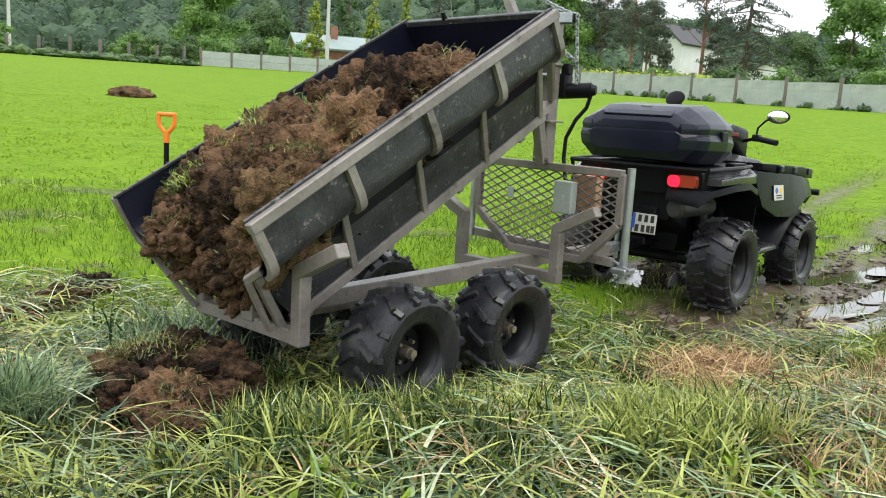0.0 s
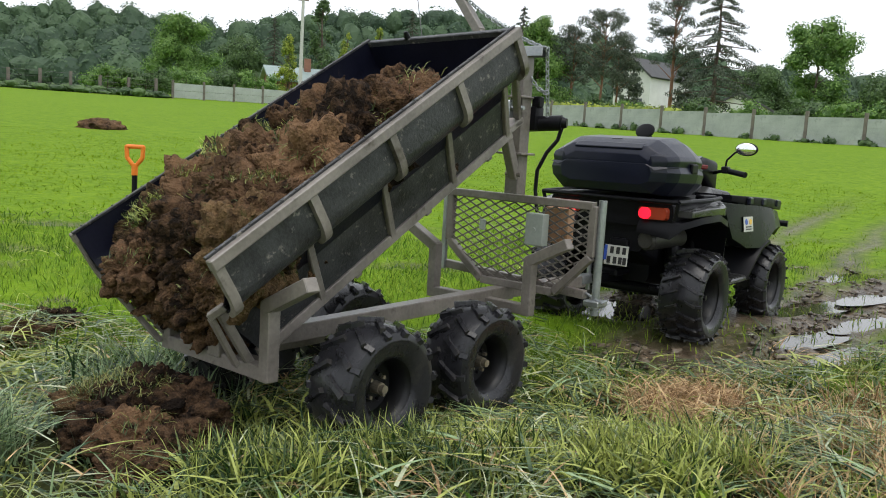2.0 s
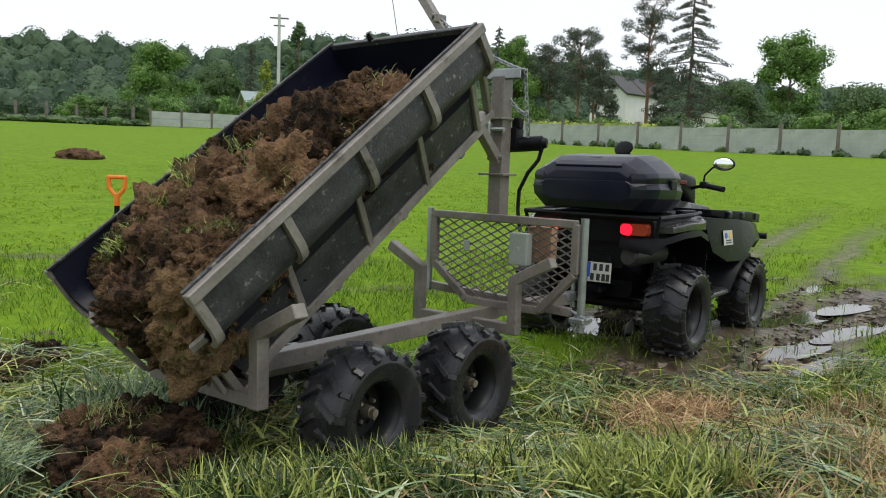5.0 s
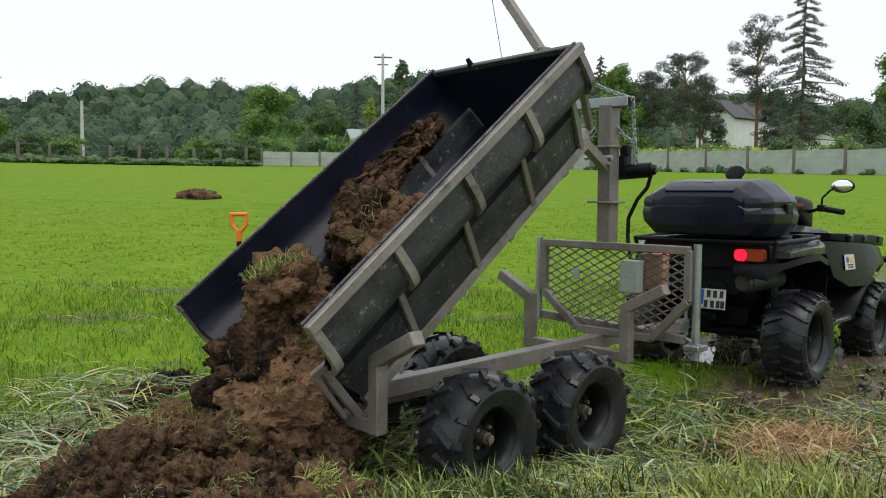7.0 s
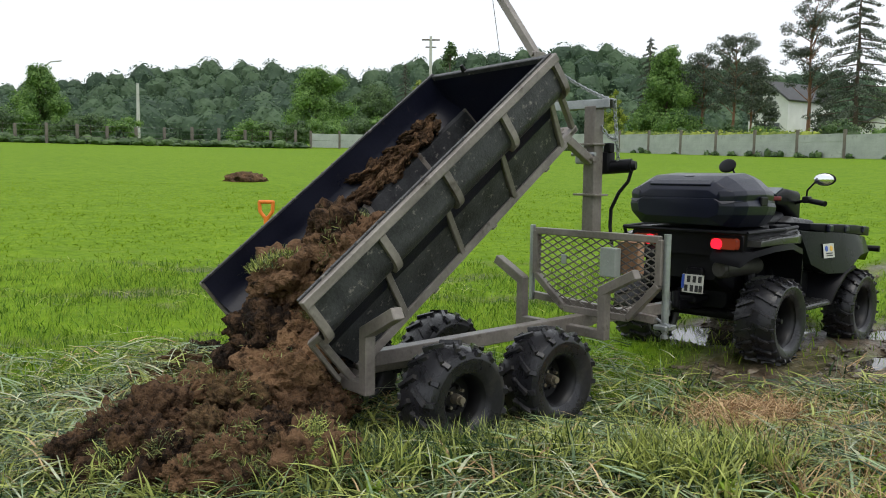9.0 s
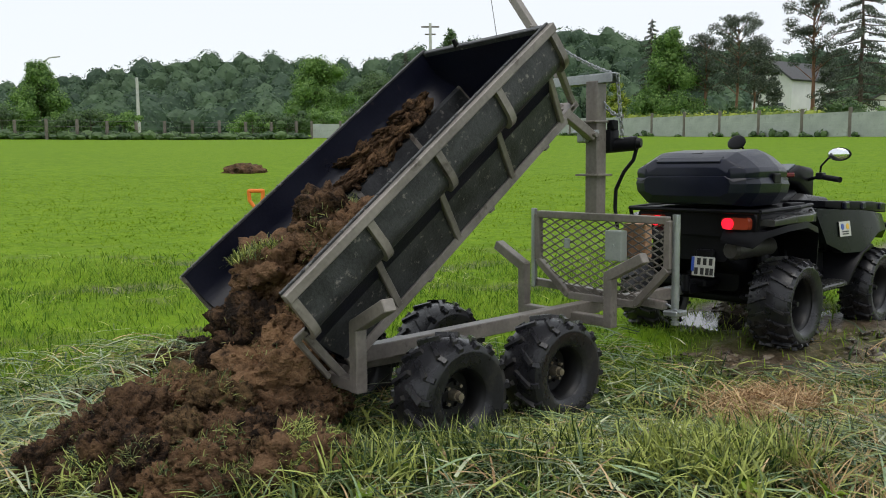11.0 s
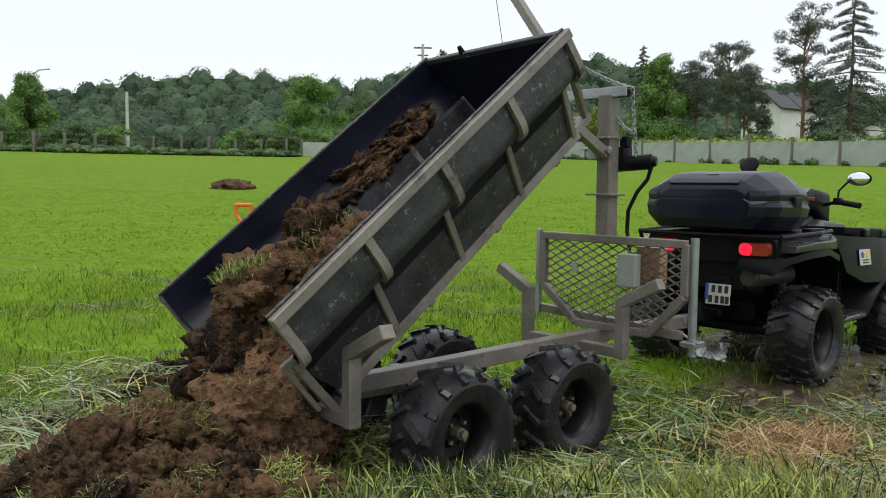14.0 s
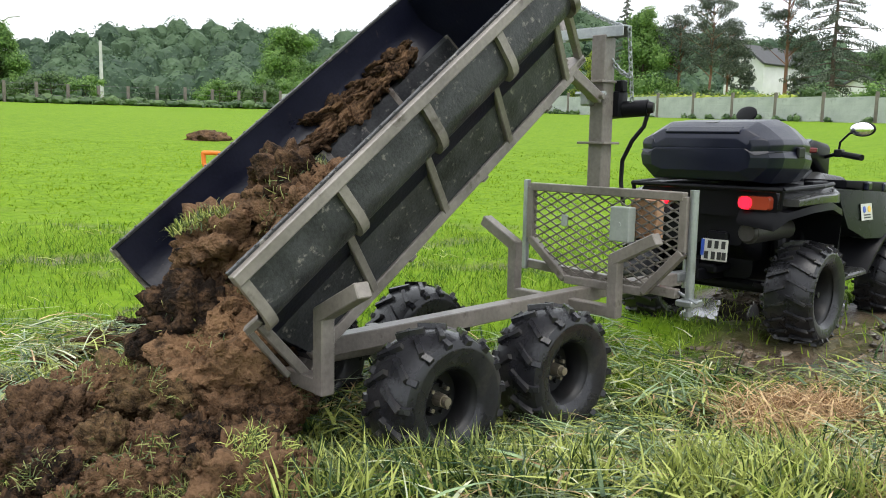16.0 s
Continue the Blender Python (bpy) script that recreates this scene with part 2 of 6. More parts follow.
def add_loft(bm, sections, cap=True):
    """Skin rings of equal count."""
    rings = [[bm.verts.new(p) for p in s] for s in sections]
    for a, b in zip(rings[:-1], rings[1:]):
        n = len(a)
        for i in range(n):
            bm.faces.new((a[i], a[(i + 1) % n], b[(i + 1) % n], b[i]))
    if cap:
        bm.faces.new(rings[0][::-1])
        bm.faces.new(rings[-1])
    bmesh.ops.recalc_face_normals(bm, faces=bm.faces)


def rounded(cy, cz, hy, hz, r, x, n=4):
    """A rounded rectangle in the y-z plane at x."""
    pts = []
    for sy, sz, a0 in ((1, 1, 0), (-1, 1, 90), (-1, -1, 180), (1, -1, 270)):
        for k in range(n + 1):
            a = radians(a0 + 90 * k / n)
            pts.append((x, cy + sy * (hy - r) + r * math.cos(a), cz + sz * (hz - r) + r * math.sin(a)))
    return pts


def mesh_of(name, verts, faces, mat, smooth=False):
    me = bpy.data.meshes.new(name)
    me.from_pydata(verts, [], faces)
    me.materials.append(mat)
    if smooth:
        me.shade_smooth()
    return new(name, me)


# ---- ground: one sheet that rises gently to the fence ----
def smooth_step(a, b, x):
    t = min(1.0, max(0.0, (x - a) / (b - a)))
    return t * t * (3 - 2 * t)


def along(x, y):
    return 0.64 * x + 0.77 * y, -0.77 * x + 0.64 * y


def mud_at(x, y):
    """How far the turf is worn to mud, 0 to 1: round the wheels and along the track that leads away."""
    a = smooth_step(1.0, 0.55, math.hypot((x - 3.2) / 1.75, (y + 0.72 + 0.16 * (x - 3.3)) / 0.78))
    b = smooth_step(1.0, 0.6, math.hypot((x - 3.45) / 1.1, (y - 0.12) / 0.62))
    c = 0.0
    if x > 3.5:
        for off in (-0.55, 0.35):
            c = max(c, smooth_step(1.0, 0.4, abs(y - off - 0.12 * (x - 4)) / 0.2) * smooth_step(16, 9, x))
    d = smooth_step(1.0, 0.6, math.hypot((x - 4.9) / 2.4, (y + 0.90) / 0.55))
    a = max(a, c * 0.85, d)
    s, q = along(x, y)
    if 1.0 < s < 7:
        a = max(a, 0.5 * smooth_step(0.2, 0.45, noise.noise(Vector((s * 2.1 + 5, q * 0.6, 8))) + 0.25 * noise.noise(Vector((x * 4, y * 4, 9)))) * smooth_step(1.0, 1.6, s) * smooth_step(7, 5, s))
    n = noise.noise(Vector((x * 1.7, y * 1.7, 3.1))) * 0.35
    m = max(a, b)
    return min(1.0, max(0.0, m + n * (0.25 < m)))


def swell(x, y):
    """The churned ground stands a little higher round the rear wheels of the quad bike."""
    return 0.062 * math.exp(-((x - 2.75) / 1.0) ** 2 - ((y + 0.25) / 1.0) ** 2)


def gz_plain(x, y):
    s, q = along(x, y)
    r = math.hypot(x, y)
    w = smooth_step(6, 25, r) * smooth_step(-5, 5, s)
    return 0.05 * (w * r * 1.04 + (1 - w) * max(0.0, s - 0.3))


# where water stands: under the hitch and in long streaks beside the wheels (centre, half length, half width)
BASINS = ((3.05, 0.22, 0.45, 0.34), (3.85, -0.02, 0.5, 0.22), (3.60, -0.95, 0.62, 0.17), (4.75, -0.66, 0.8, 0.17), (3.35, -1.24, 0.55, 0.12), (4.55, -1.10, 0.6, 0.13), (5.6, -0.85, 0.6, 0.14), (6.6, -0.45, 0.7, 0.14))


def basin(x, y):
    """How far a place lies inside a pool, 0 to 1, and the level of its water."""
    most, level = 0.0, 0.0
    for a, b, u, v in BASINS:
        if abs(x - a) < 1.3 * u and abs(y - b) < 1.3 * u:
            d = math.hypot((x - a) / u, (y - b + 0.12 * (x - a)) / v) + 0.35 * noise.noise(Vector((x * 3.1, y * 7.0, 12)))
            w = smooth_step(1.15, 0.55, d)
            if w > most:
                most, level = w, gz_plain(a, b) + swell(a, b) - 0.02
    return most, level


def gz(x, y):
    s, q = along(x, y)
    r = math.hypot(x, y)
    w = smooth_step(6, 25, r) * smooth_step(-5, 5, s)
    z = 0.05 * min(79.7, w * r * 1.04 + (1 - w) * max(0.0, s - 0.3))
    if r < 14:
        z += swell(x, y) + 0.03 * noise.noise(Vector((x * 0.9, y * 0.9, 0))) + 0.012 * noise.noise(Vector((x * 4, y * 4, 7)))
        z += 0.08 * smooth_step(-0.52, -0.8, s) * smooth_step(0.75, 0.1, q) - 0.03 * smooth_step(-0.9, -1.6, s)
        z += 0.03 * smooth_step(0.1, -0.25, s) * smooth_step(0.2, -0.2, q) * smooth_step(-0.32, -0.5, s)
        m = mud_at(x, y)
        if m > 0:
            z += m * (-0.022 + 0.04 * noise.noise(Vector((x * 1.5, y * 6.0, 4))) + 0.03 * noise.noise(Vector((x * 6, y * 10, 5))))
        w, level = basin(x, y)
        if w > 0:
            z += w * (level - 0.03 + 0.02 * noise.noise(Vector((x * 5, y * 12, 6))) - z)
    return z


def ground_sheet():
    radii = [0.0]
    while radii[-1] < 9:
        radii.append(radii[-1] + 0.055 + 0.008 * radii[-1])
    while radii[-1] < 3500:
        radii.append(radii[-1] * 1.12)
    seg = 220
    verts, faces, mud, shaggy = [], [], [], []
    for r in radii:
        for k in range(seg):
            a = 2 * math.pi * k / seg
            x, y = r * math.cos(a), r * math.sin(a)
            verts.append((x, y, gz(x, y)))
            mud.append(max(mud_at(x, y), basin(x, y)[0]) if r < 30 else 0.0)
            s, q = along(x, y)
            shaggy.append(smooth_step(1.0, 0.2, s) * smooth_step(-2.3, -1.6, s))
    for i in range(len(radii) - 1):
        for k in range(seg):
            k2 = (k + 1) % seg
            faces.append((i * seg + k, (i + 1) * seg + k, (i + 1) * seg + k2, i * seg + k2))
    m = bpy.data.materials.new("meadow_ground")
    m.use_nodes = True
    n, l = m.node_tree.nodes, m.node_tree.links
    b = n["Principled BSDF"]
    co = n.new("ShaderNodeTexCoord")

    def noisy(scale, detail=6):
        t = n.new("ShaderNodeTexNoise")
        t.inputs["Scale"].default_value, t.inputs["Detail"].default_value = scale, detail
        l.new(co.outputs["Object"], t.inputs["Vector"])
        return t.outputs[0]

    def ramp(src, p0, c0, p1, c1):
        r = n.new("ShaderNodeValToRGB")
        r.color_ramp.elements[0].position, r.color_ramp.elements[1].position = p0, p1
        r.color_ramp.elements[0].color, r.color_ramp.elements[1].color = (*c0, 1), (*c1, 1)
        l.new(src, r.inputs[0])
        return r.outputs[0]

    def mix(f, a, c):
        x = n.new("ShaderNodeMix")
        x.data_type = "RGBA"
        l.new(f, x.inputs[0])
        l.new(a, x.inputs[6])
        l.new(c, x.inputs[7])
        return x.outputs[2]

    tone = noisy(0.09, 4)
    tuft = ramp(noisy(5.5, 9), 0.38, (0.056, 0.128, 0.004), 0.62, (0.155, 0.268, 0.010))
    lawn = ramp(noisy(2.2, 10), 0.36, (0.078, 0.165, 0.005), 0.66, (0.18, 0.292, 0.013))
    fresh = ramp(noisy(9, 9), 0.36, (0.10, 0.192, 0.006), 0.66, (0.198, 0.308, 0.014))
    meadow = mix(tone, mix(noisy(0.6, 5), tuft, lawn), fresh)
    # verge litter nearly black, so its colour carries the shade under the blades
    shaded_litter = ramp(noisy(14), 0.35, (0.014, 0.014, 0.007), 0.7, (0.06, 0.075, 0.02))
    mire = ramp(noisy(9, 9), 0.35, (0.04, 0.029, 0.019), 0.7, (0.145, 0.11, 0.075))
    at1, at2 = n.new("ShaderNodeAttribute"), n.new("ShaderNodeAttribute")
    at1.attribute_name, at2.attribute_name = "mud", "shaggy"
    col = mix(at2.outputs["Fac"], meadow, shaded_litter)
    col = mix(at1.outputs["Fac"], col, mire)
    l.new(col, b.inputs["Base Color"])
    ro = n.new("ShaderNodeMapRange")
    ro.inputs["To Min"].default_value, ro.inputs["To Max"].default_value = 0.95, 0.3
    l.new(at1.outputs["Fac"], ro.inputs["Value"])
    l.new(ro.outputs[0], b.inputs["Roughness"])
    b.inputs["Specular IOR Level"].default_value = 0.15
    bp = n.new("ShaderNodeBump")
    bp.inputs["Strength"].default_value, bp.inputs["Distance"].default_value = 0.6, 0.04
    l.new(noisy(24, 8), bp.inputs["Height"])
    l.new(bp.outputs[0], b.inputs["Normal"])
    ob = mesh_of("ground", verts, faces, m, True)
    for name, values in (("mud", mud), ("shaggy", shaggy)):
        at = ob.data.attributes.new(name, "FLOAT", "POINT")
        at.data.foreach_set("value", values)
    return tagged(ob, "mown green meadow with a worn muddy track", "ground", kind="structure")


ground_sheet()


# ---- the tandem-axle tipping trailer ----
YC = 0.125                      # the trailer's middle
HUB_Z, TYRE_R, AXLE = 0.272, 0.265, 0.626
TIPS = [(0.0, 28.8), (0.5, 29.3), (1.0, 29.9), (1.5, 30.7), (2.0, 31.2), (2.5, 31.8), (3.0, 32.5), (5.3, 36.1), (5.5, 36.4),
        (6.0, 37.1), (6.5, 37.5), (7.0, 37.6), (9.0, 37.8), (11.5, 38.0), (16.0, 38.0)]


def tip(t):
    for (a, p), (b, q) in zip(TIPS[:-1], TIPS[1:]):
        if a <= t <= b:
            return p + (q - p) * (t - a) / (b - a)
    return TIPS[-1][1]


def box_pose(t):
    return pose(-0.444, 0.15, 0.199, 0, 0, -1.66) @ pose(0, 0, 0, -1.55, 0, 0) @ pose(0, 0, 0, 0, -tip(t), 0)


def build_tyre_mesh(radius, width, rim_r):
    """A fat off-road tyre carcass round the y axis."""
    bm = bmesh.new()
    w = width / 2
    prof = [(rim_r, -w * 0.72), (rim_r + 0.012, -w * 0.84), (rim_r + 0.03, -w * 0.90), ((rim_r + radius) / 2, -w * 0.98), (radius - 0.064, -w * 0.98), (radius - 0.040, -w * 0.88),
            (radius - 0.024, -w * 0.5), (radius - 0.020, 0), (radius - 0.024, w * 0.5), (radius - 0.040, w * 0.88), (radius - 0.064, w * 0.98),
            ((rim_r + radius) / 2, w * 0.98), (rim_r + 0.03, w * 0.90), (rim_r + 0.012, w * 0.84), (rim_r, w * 0.72)]
    add_spin(bm, prof, 48)
    bmesh.ops.recalc_face_normals(bm, faces=bm.faces)
    return bm


LUGS = {}


def tread_block(ln, wd, ht, bend):
    """One bent bar of the tread, along y, its foot sunk in the carcass."""
    key = (round(ln, 4), round(wd, 4), round(ht, 4), bend)
    if key not in LUGS:
        bm = bmesh.new()
        secs = []
        for f in (-0.5, 0.0, 0.5):
            y, x = f * ln, -bend * max(0.0, f) * 0.35
            k = 0.72
            secs.append([(x, y, -wd / 2), (x, y, wd / 2), (x + ht, y, wd / 2 * k), (x + ht, y, -wd / 2 * k)])
        add_loft(bm, secs)
        me = bpy.data.meshes.new("tread_block")
        bm.to_mesh(me)
        bm.free()
        me.materials.append(M_TYRE)
        LUGS[key] = me
    return LUGS[key]


def add_tread(tyre, radius, width, lugs):
    w = width / 2
    for k in range(lugs):
        a0 = 2 * math.pi * k / lugs
        for side in (-1, 1):
            a = a0 + (math.pi / lugs if side > 0 else 0)
            turn = Matrix.Rotation(-a, 4, "Y")
            skew = 34 if lugs < 18 else 22
            bar = turn @ Matrix.Translation((radius - 0.031, side * 0.40 * w, 0)) @ Matrix.Rotation(radians(side * 7), 4, "Z") @ Matrix.Rotation(radians(side * skew), 4, "X")
            cap = turn @ Matrix.Rotation(radians(side * (90 / lugs)), 4, "Y") @ Matrix.Translation((radius - 0.049, side * 0.83 * w, 0)) @ Matrix.Rotation(radians(side * 30), 4, "Z")
            for m, ln, wd, ht in ((bar, 0.86 * w, 0.024, 0.023), (cap, 0.30 * w, 0.028, 0.021)):
                ob = new("tread_block", tread_block(ln, wd if lugs < 18 else wd * 0.7, ht, 0.0))
                ob.parent = tyre
                ob.matrix_basis = m


def rim_mesh(rim_r, depth, out=-1):
    """A dished steel rim; its face looks to -y when out is -1."""
    bm = bmesh.new()
    d = depth / 2
    add_spin(bm, [(rim_r + 0.014, out * d), (rim_r, out * (d - 0.012)), (rim_r - 0.012, out * (d - 0.03)), (rim_r - 0.02, out * (-d * 0.1)), (rim_r * 0.55, out * (-d * 0.15)),
                  (rim_r * 0.45, out * (d * 0.12)), (0.001, out * (d * 0.12))], 32)
    add_spin(bm, [(rim_r + 0.012, -out * d), (rim_r - 0.012, -out * (d - 0.03)), (0.001, -out * (d - 0.06))], 32)
    for k in range(5):
        a = 2 * math.pi * k / 5
        c = Vector((math.cos(a) * rim_r * 0.4, out * d * 0.12, math.sin(a) * rim_r * 0.4))
        add_rod(bm, c, c + Vector((0, out * 0.014, 0)), 0.009, 6)
    bmesh.ops.recalc_face_normals(bm, faces=bm.faces)
    return bm


def add_wheel(parent, place, radius, width, rim_r, out, hub_mat, seed, turn=0.0, lugs=15):
    """Tyre part with rim and hub under it; out is -1 where the face looks to -y."""
    tyre = part("wheel", build_tyre_mesh(radius, width, rim_r), M_TYRE, parent, "black knobbly off-road tyre, wet and muddy")
    smooth_by_angle(tyre)
    tyre.matrix_basis = pose(*place) @ pose(0, 0, 0, 0, turn, 0)
    add_tread(tyre, radius, width, lugs)
    rim = part("rim", rim_mesh(rim_r, width * 0.72, out), M_RIM, tyre, "black dished steel rim")
    smooth_by_angle(rim)
    bm = bmesh.new()
    y0 = out * width * 0.04
    add_rod(bm, (0, y0, 0), (0, out * width * 0.20, 0), 0.026, 16, 0.022)
    add_rod(bm, (0, out * width * 0.18, 0), (0, out * width * 0.28, 0), 0.019, 16, 0.016)
    for k in range(4):
        a = radians(45 + 90 * k)
        c = Vector((0.048 * math.cos(a), y0, 0.048 * math.sin(a)))
        add_rod(bm, c, c + Vector((0, out * 0.02, 0)), 0.008, 6)
    part("hub", bm, hub_mat, tyre, "dull steel wheel hub with bolts")
    return tyre


def smooth_by_angle(ob, deg=38):
    me = ob.data
    me.shade_smooth()
    me.set_sharp_from_angle(angle=radians(deg))


def round_off(ob, width):
    """Round a shell's edges."""
    bm = bmesh.new()
    bm.from_mesh(ob.data)
    bmesh.ops.bevel(bm, geom=list(bm.edges), offset=width, segments=3, affect="EDGES", profile=0.5, clamp_overlap=True)
    bm.to_mesh(ob.data)
    bm.free()


TOP_H, R_HALF, F_HALF, U0, U1, BOX_Y = 0.552, 0.487, 0.245, 0.144, 2.015, 0.036


def wall_profile(side, n=5):
    """Outer line of a side wall, floor to rail, in (y, v)."""
    pts = [(F_HALF, 0.0), (0.335, 0.315)]
    for k in range(n + 1):
        a = radians(-75 + 75 * k / n)
        pts.append((0.41 + 0.077 * math.cos(a), 0.405 + 0.077 * math.sin(a)))
    pts.append((R_HALF, TOP_H))
    return [(BOX_Y + side * y, v) for y, v in pts]


def tipper_box(parent):
    """The tipping box, its floor's rear edge near the hinge; sub-parts are walls, ribs, rails and the lifting frame."""
    bm = bmesh.new()
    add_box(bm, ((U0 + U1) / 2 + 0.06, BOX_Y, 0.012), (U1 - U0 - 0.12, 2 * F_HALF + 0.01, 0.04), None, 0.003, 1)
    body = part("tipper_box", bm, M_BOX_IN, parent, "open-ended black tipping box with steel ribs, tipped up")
    body.rotation_mode = "QUATERNION"
    for side in (-1, 1):
        outer = wall_profile(side)
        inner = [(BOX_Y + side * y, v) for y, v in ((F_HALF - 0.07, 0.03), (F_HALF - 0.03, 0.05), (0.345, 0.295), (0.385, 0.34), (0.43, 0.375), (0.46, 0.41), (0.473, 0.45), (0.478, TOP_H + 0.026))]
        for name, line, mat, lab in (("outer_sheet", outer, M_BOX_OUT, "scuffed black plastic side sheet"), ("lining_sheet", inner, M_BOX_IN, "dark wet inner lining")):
            bm = bmesh.new()
            d = side * (0.003 if name == "outer_sheet" else -0.003)
            secs = []
            for y, v in line:
                b = U0 + 0.01 + 0.13 * max(0.0, 1 - v / 0.26)
                secs.append([(b, y, v), (U1 - 0.004, y, v), (U1 - 0.004, y - d, v), (b, y - d, v)])
            add_loft(bm, secs)
            ob = part(name, bm, mat, body, lab)
            smooth_by_angle(ob, 50)
        bm = bmesh.new()
        yr = BOX_Y + side * (R_HALF + 0.012)
        add_tube(bm, (U0 - 0.004, yr, TOP_H - 0.006), (U1 + 0.01, yr, TOP_H - 0.006), 0.036, 0.044)
        part("top_rail", bm, M_FRAME, body, "muddy steel top rail")
        bm = bmesh.new()
        add_box(bm, ((U0 + U1) / 2, BOX_Y + side * (R_HALF - 0.006), TOP_H + 0.020), (U1 - U0, 0.016, 0.012), None, 0.002, 1)
        for k in range(24):
            u = U0 + 0.05 + k * (U1 - U0 - 0.1) / 23
            add_rod(bm, (u, BOX_Y + side * (R_HALF - 0.002), TOP_H + 0.024), (u, BOX_Y + side * (R_HALF - 0.002), TOP_H + 0.029), 0.0045, 6)
        part("edge_strip", bm, M_BOX_OUT, body, "black folded edge strip with rivets")
        bm = bmesh.new()
        yb = BOX_Y + side * (F_HALF + 0.004)
        add_tube(bm, (U0 + 0.12, yb, 0.012), (U1 + 0.02, yb, 0.012), 0.04, 0.044)
        part("sill_tube", bm, M_FRAME, body)
        for k in range(5):
            u = U0 + 0.018 + k * (U1 - U0 - 0.036) / 4
            bm = bmesh.new()
            pts = wall_profile(side)[1:]
            t = 0.022
            secs = []
            for i, (y, v) in enumerate(pts[1:]):
                o = side * t
                secs.append([(u - 0.019, y, v), (u + 0.019, y, v), (u + 0.019, y + o, v - (0.012 if i < 4 else 0)), (u - 0.019, y + o, v - (0.012 if i < 4 else 0))])
            add_loft(bm, secs)
            ob = part("upper_rib", bm, M_FRAME, body)
            smooth_by_angle(ob, 40)
            bm = bmesh.new()
            y0, y1 = BOX_Y + side * (F_HALF + 0.012), BOX_Y + side * 0.347
            du = 0.04 if k == 0 else 0.0
            add_tube(bm, (u + du * 1.2, y0, -0.05 if k == 0 else 0.014), (u, y1, 0.328), 0.036, 0.024, (0, side, -0.3))
            part("lower_rib", bm, M_FRAME, body)
    bm = bmesh.new()
    line = wall_profile(1)
    ring = line + [(2 * BOX_Y - a, v) for a, v in reversed(line)]
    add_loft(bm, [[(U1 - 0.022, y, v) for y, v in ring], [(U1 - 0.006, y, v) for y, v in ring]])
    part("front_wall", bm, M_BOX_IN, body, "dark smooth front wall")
    bm = bmesh.new()
    add_tube(bm, (U1 - 0.008, BOX_Y - R_HALF, TOP_H), (U1 - 0.008, BOX_Y + R_HALF, TOP_H), 0.03, 0.03)
    part("front_rail", bm, M_BOX_OUT, body, "black front edge rail")
    bm = bmesh.new()
    add_rod(bm, (U1 - 0.01, BOX_Y + 0.19, TOP_H + 0.01), (U1 - 0.01, BOX_Y + 0.19, TOP_H + 0.05), 0.018, 10, 0.01)
    part("knob", bm, M_BLACK, body)
    for k in range(4):
        u = U0 + 0.2 + k * 0.5
        bm = bmesh.new()
        add_tube(bm, (u, BOX_Y - F_HALF, -0.022), (u, BOX_Y + F_HALF, -0.022), 0.04, 0.03)
        part("floor_bearer", bm, M_FRAME, body)
    bm = bmesh.new()
    add_tube(bm, (U0 + 0.11, BOX_Y - F_HALF - 0.02, -0.03), (U0 + 0.11, BOX_Y + F_HALF + 0.02, -0.03), 0.05, 0.04)
    part("rear_sill", bm, M_FRAME, body)
    # second slanting bar and hinge ears at the open end
    for side in (-1, 1):
        bm = bmesh.new()
        add_tube(bm, (U0 + 0.006, BOX_Y + side * (F_HALF + 0.025), 0.05), (U0 - 0.022, BOX_Y + side * 0.345, 0.315), 0.022, 0.026, (0, side, -0.3))
        add_tube(bm, (U0 - 0.026, BOX_Y + side * 0.345, 0.322), (U0 + 0.02, BOX_Y + side * 0.40, 0.345), 0.028, 0.03, (0, 0, 1))
        part("end_bar", bm, M_FRAME, body)
        bm = bmesh.new()
        add_box(bm, (U0 + 0.10, BOX_Y + side * 0.2, -0.05), (0.09, 0.012, 0.09), None, 0.004, 1)
        part("hinge_ear", bm, M_FRAME, body)
    # lifting frame on the front
    for side in (-1, 1):
        bm = bmesh.new()
        add_tube(bm, (U1 + 0.012, BOX_Y + side * 0.40, 0.33), (U1 + 0.17, BOX_Y + side * 0.20, 0.02), 0.036, 0.03, (1, 0, 0))
        part("front_strut", bm, M_FRAME, body)
        bm = bmesh.new()
        add_tube(bm, (U1 + 0.0, BOX_Y + side * 0.20, 0.0), (U1 + 0.19, BOX_Y + side * 0.20, 0.0), 0.04, 0.035)
        part("lift_lug", bm, M_FRAME, body)
    bm = bmesh.new()
    add_box(bm, (U1 + 0.15, BOX_Y, 0.0), (0.07, 0.44, 0.028), None, 0.004, 1)
    part("lift_bracket", bm, M_FRAME, body)
    bm = bmesh.new()
    for k in range(7):
        add_link(bm, Vector((U1 - 0.03 - 0.010 * k, BOX_Y + 0.05, -0.03 - 0.020 * k)), Vector((-0.42, 0, -0.9)), k)
    part("loose_chain", bm, M_GALV, body, "short loose galvanised chain end")
    return body


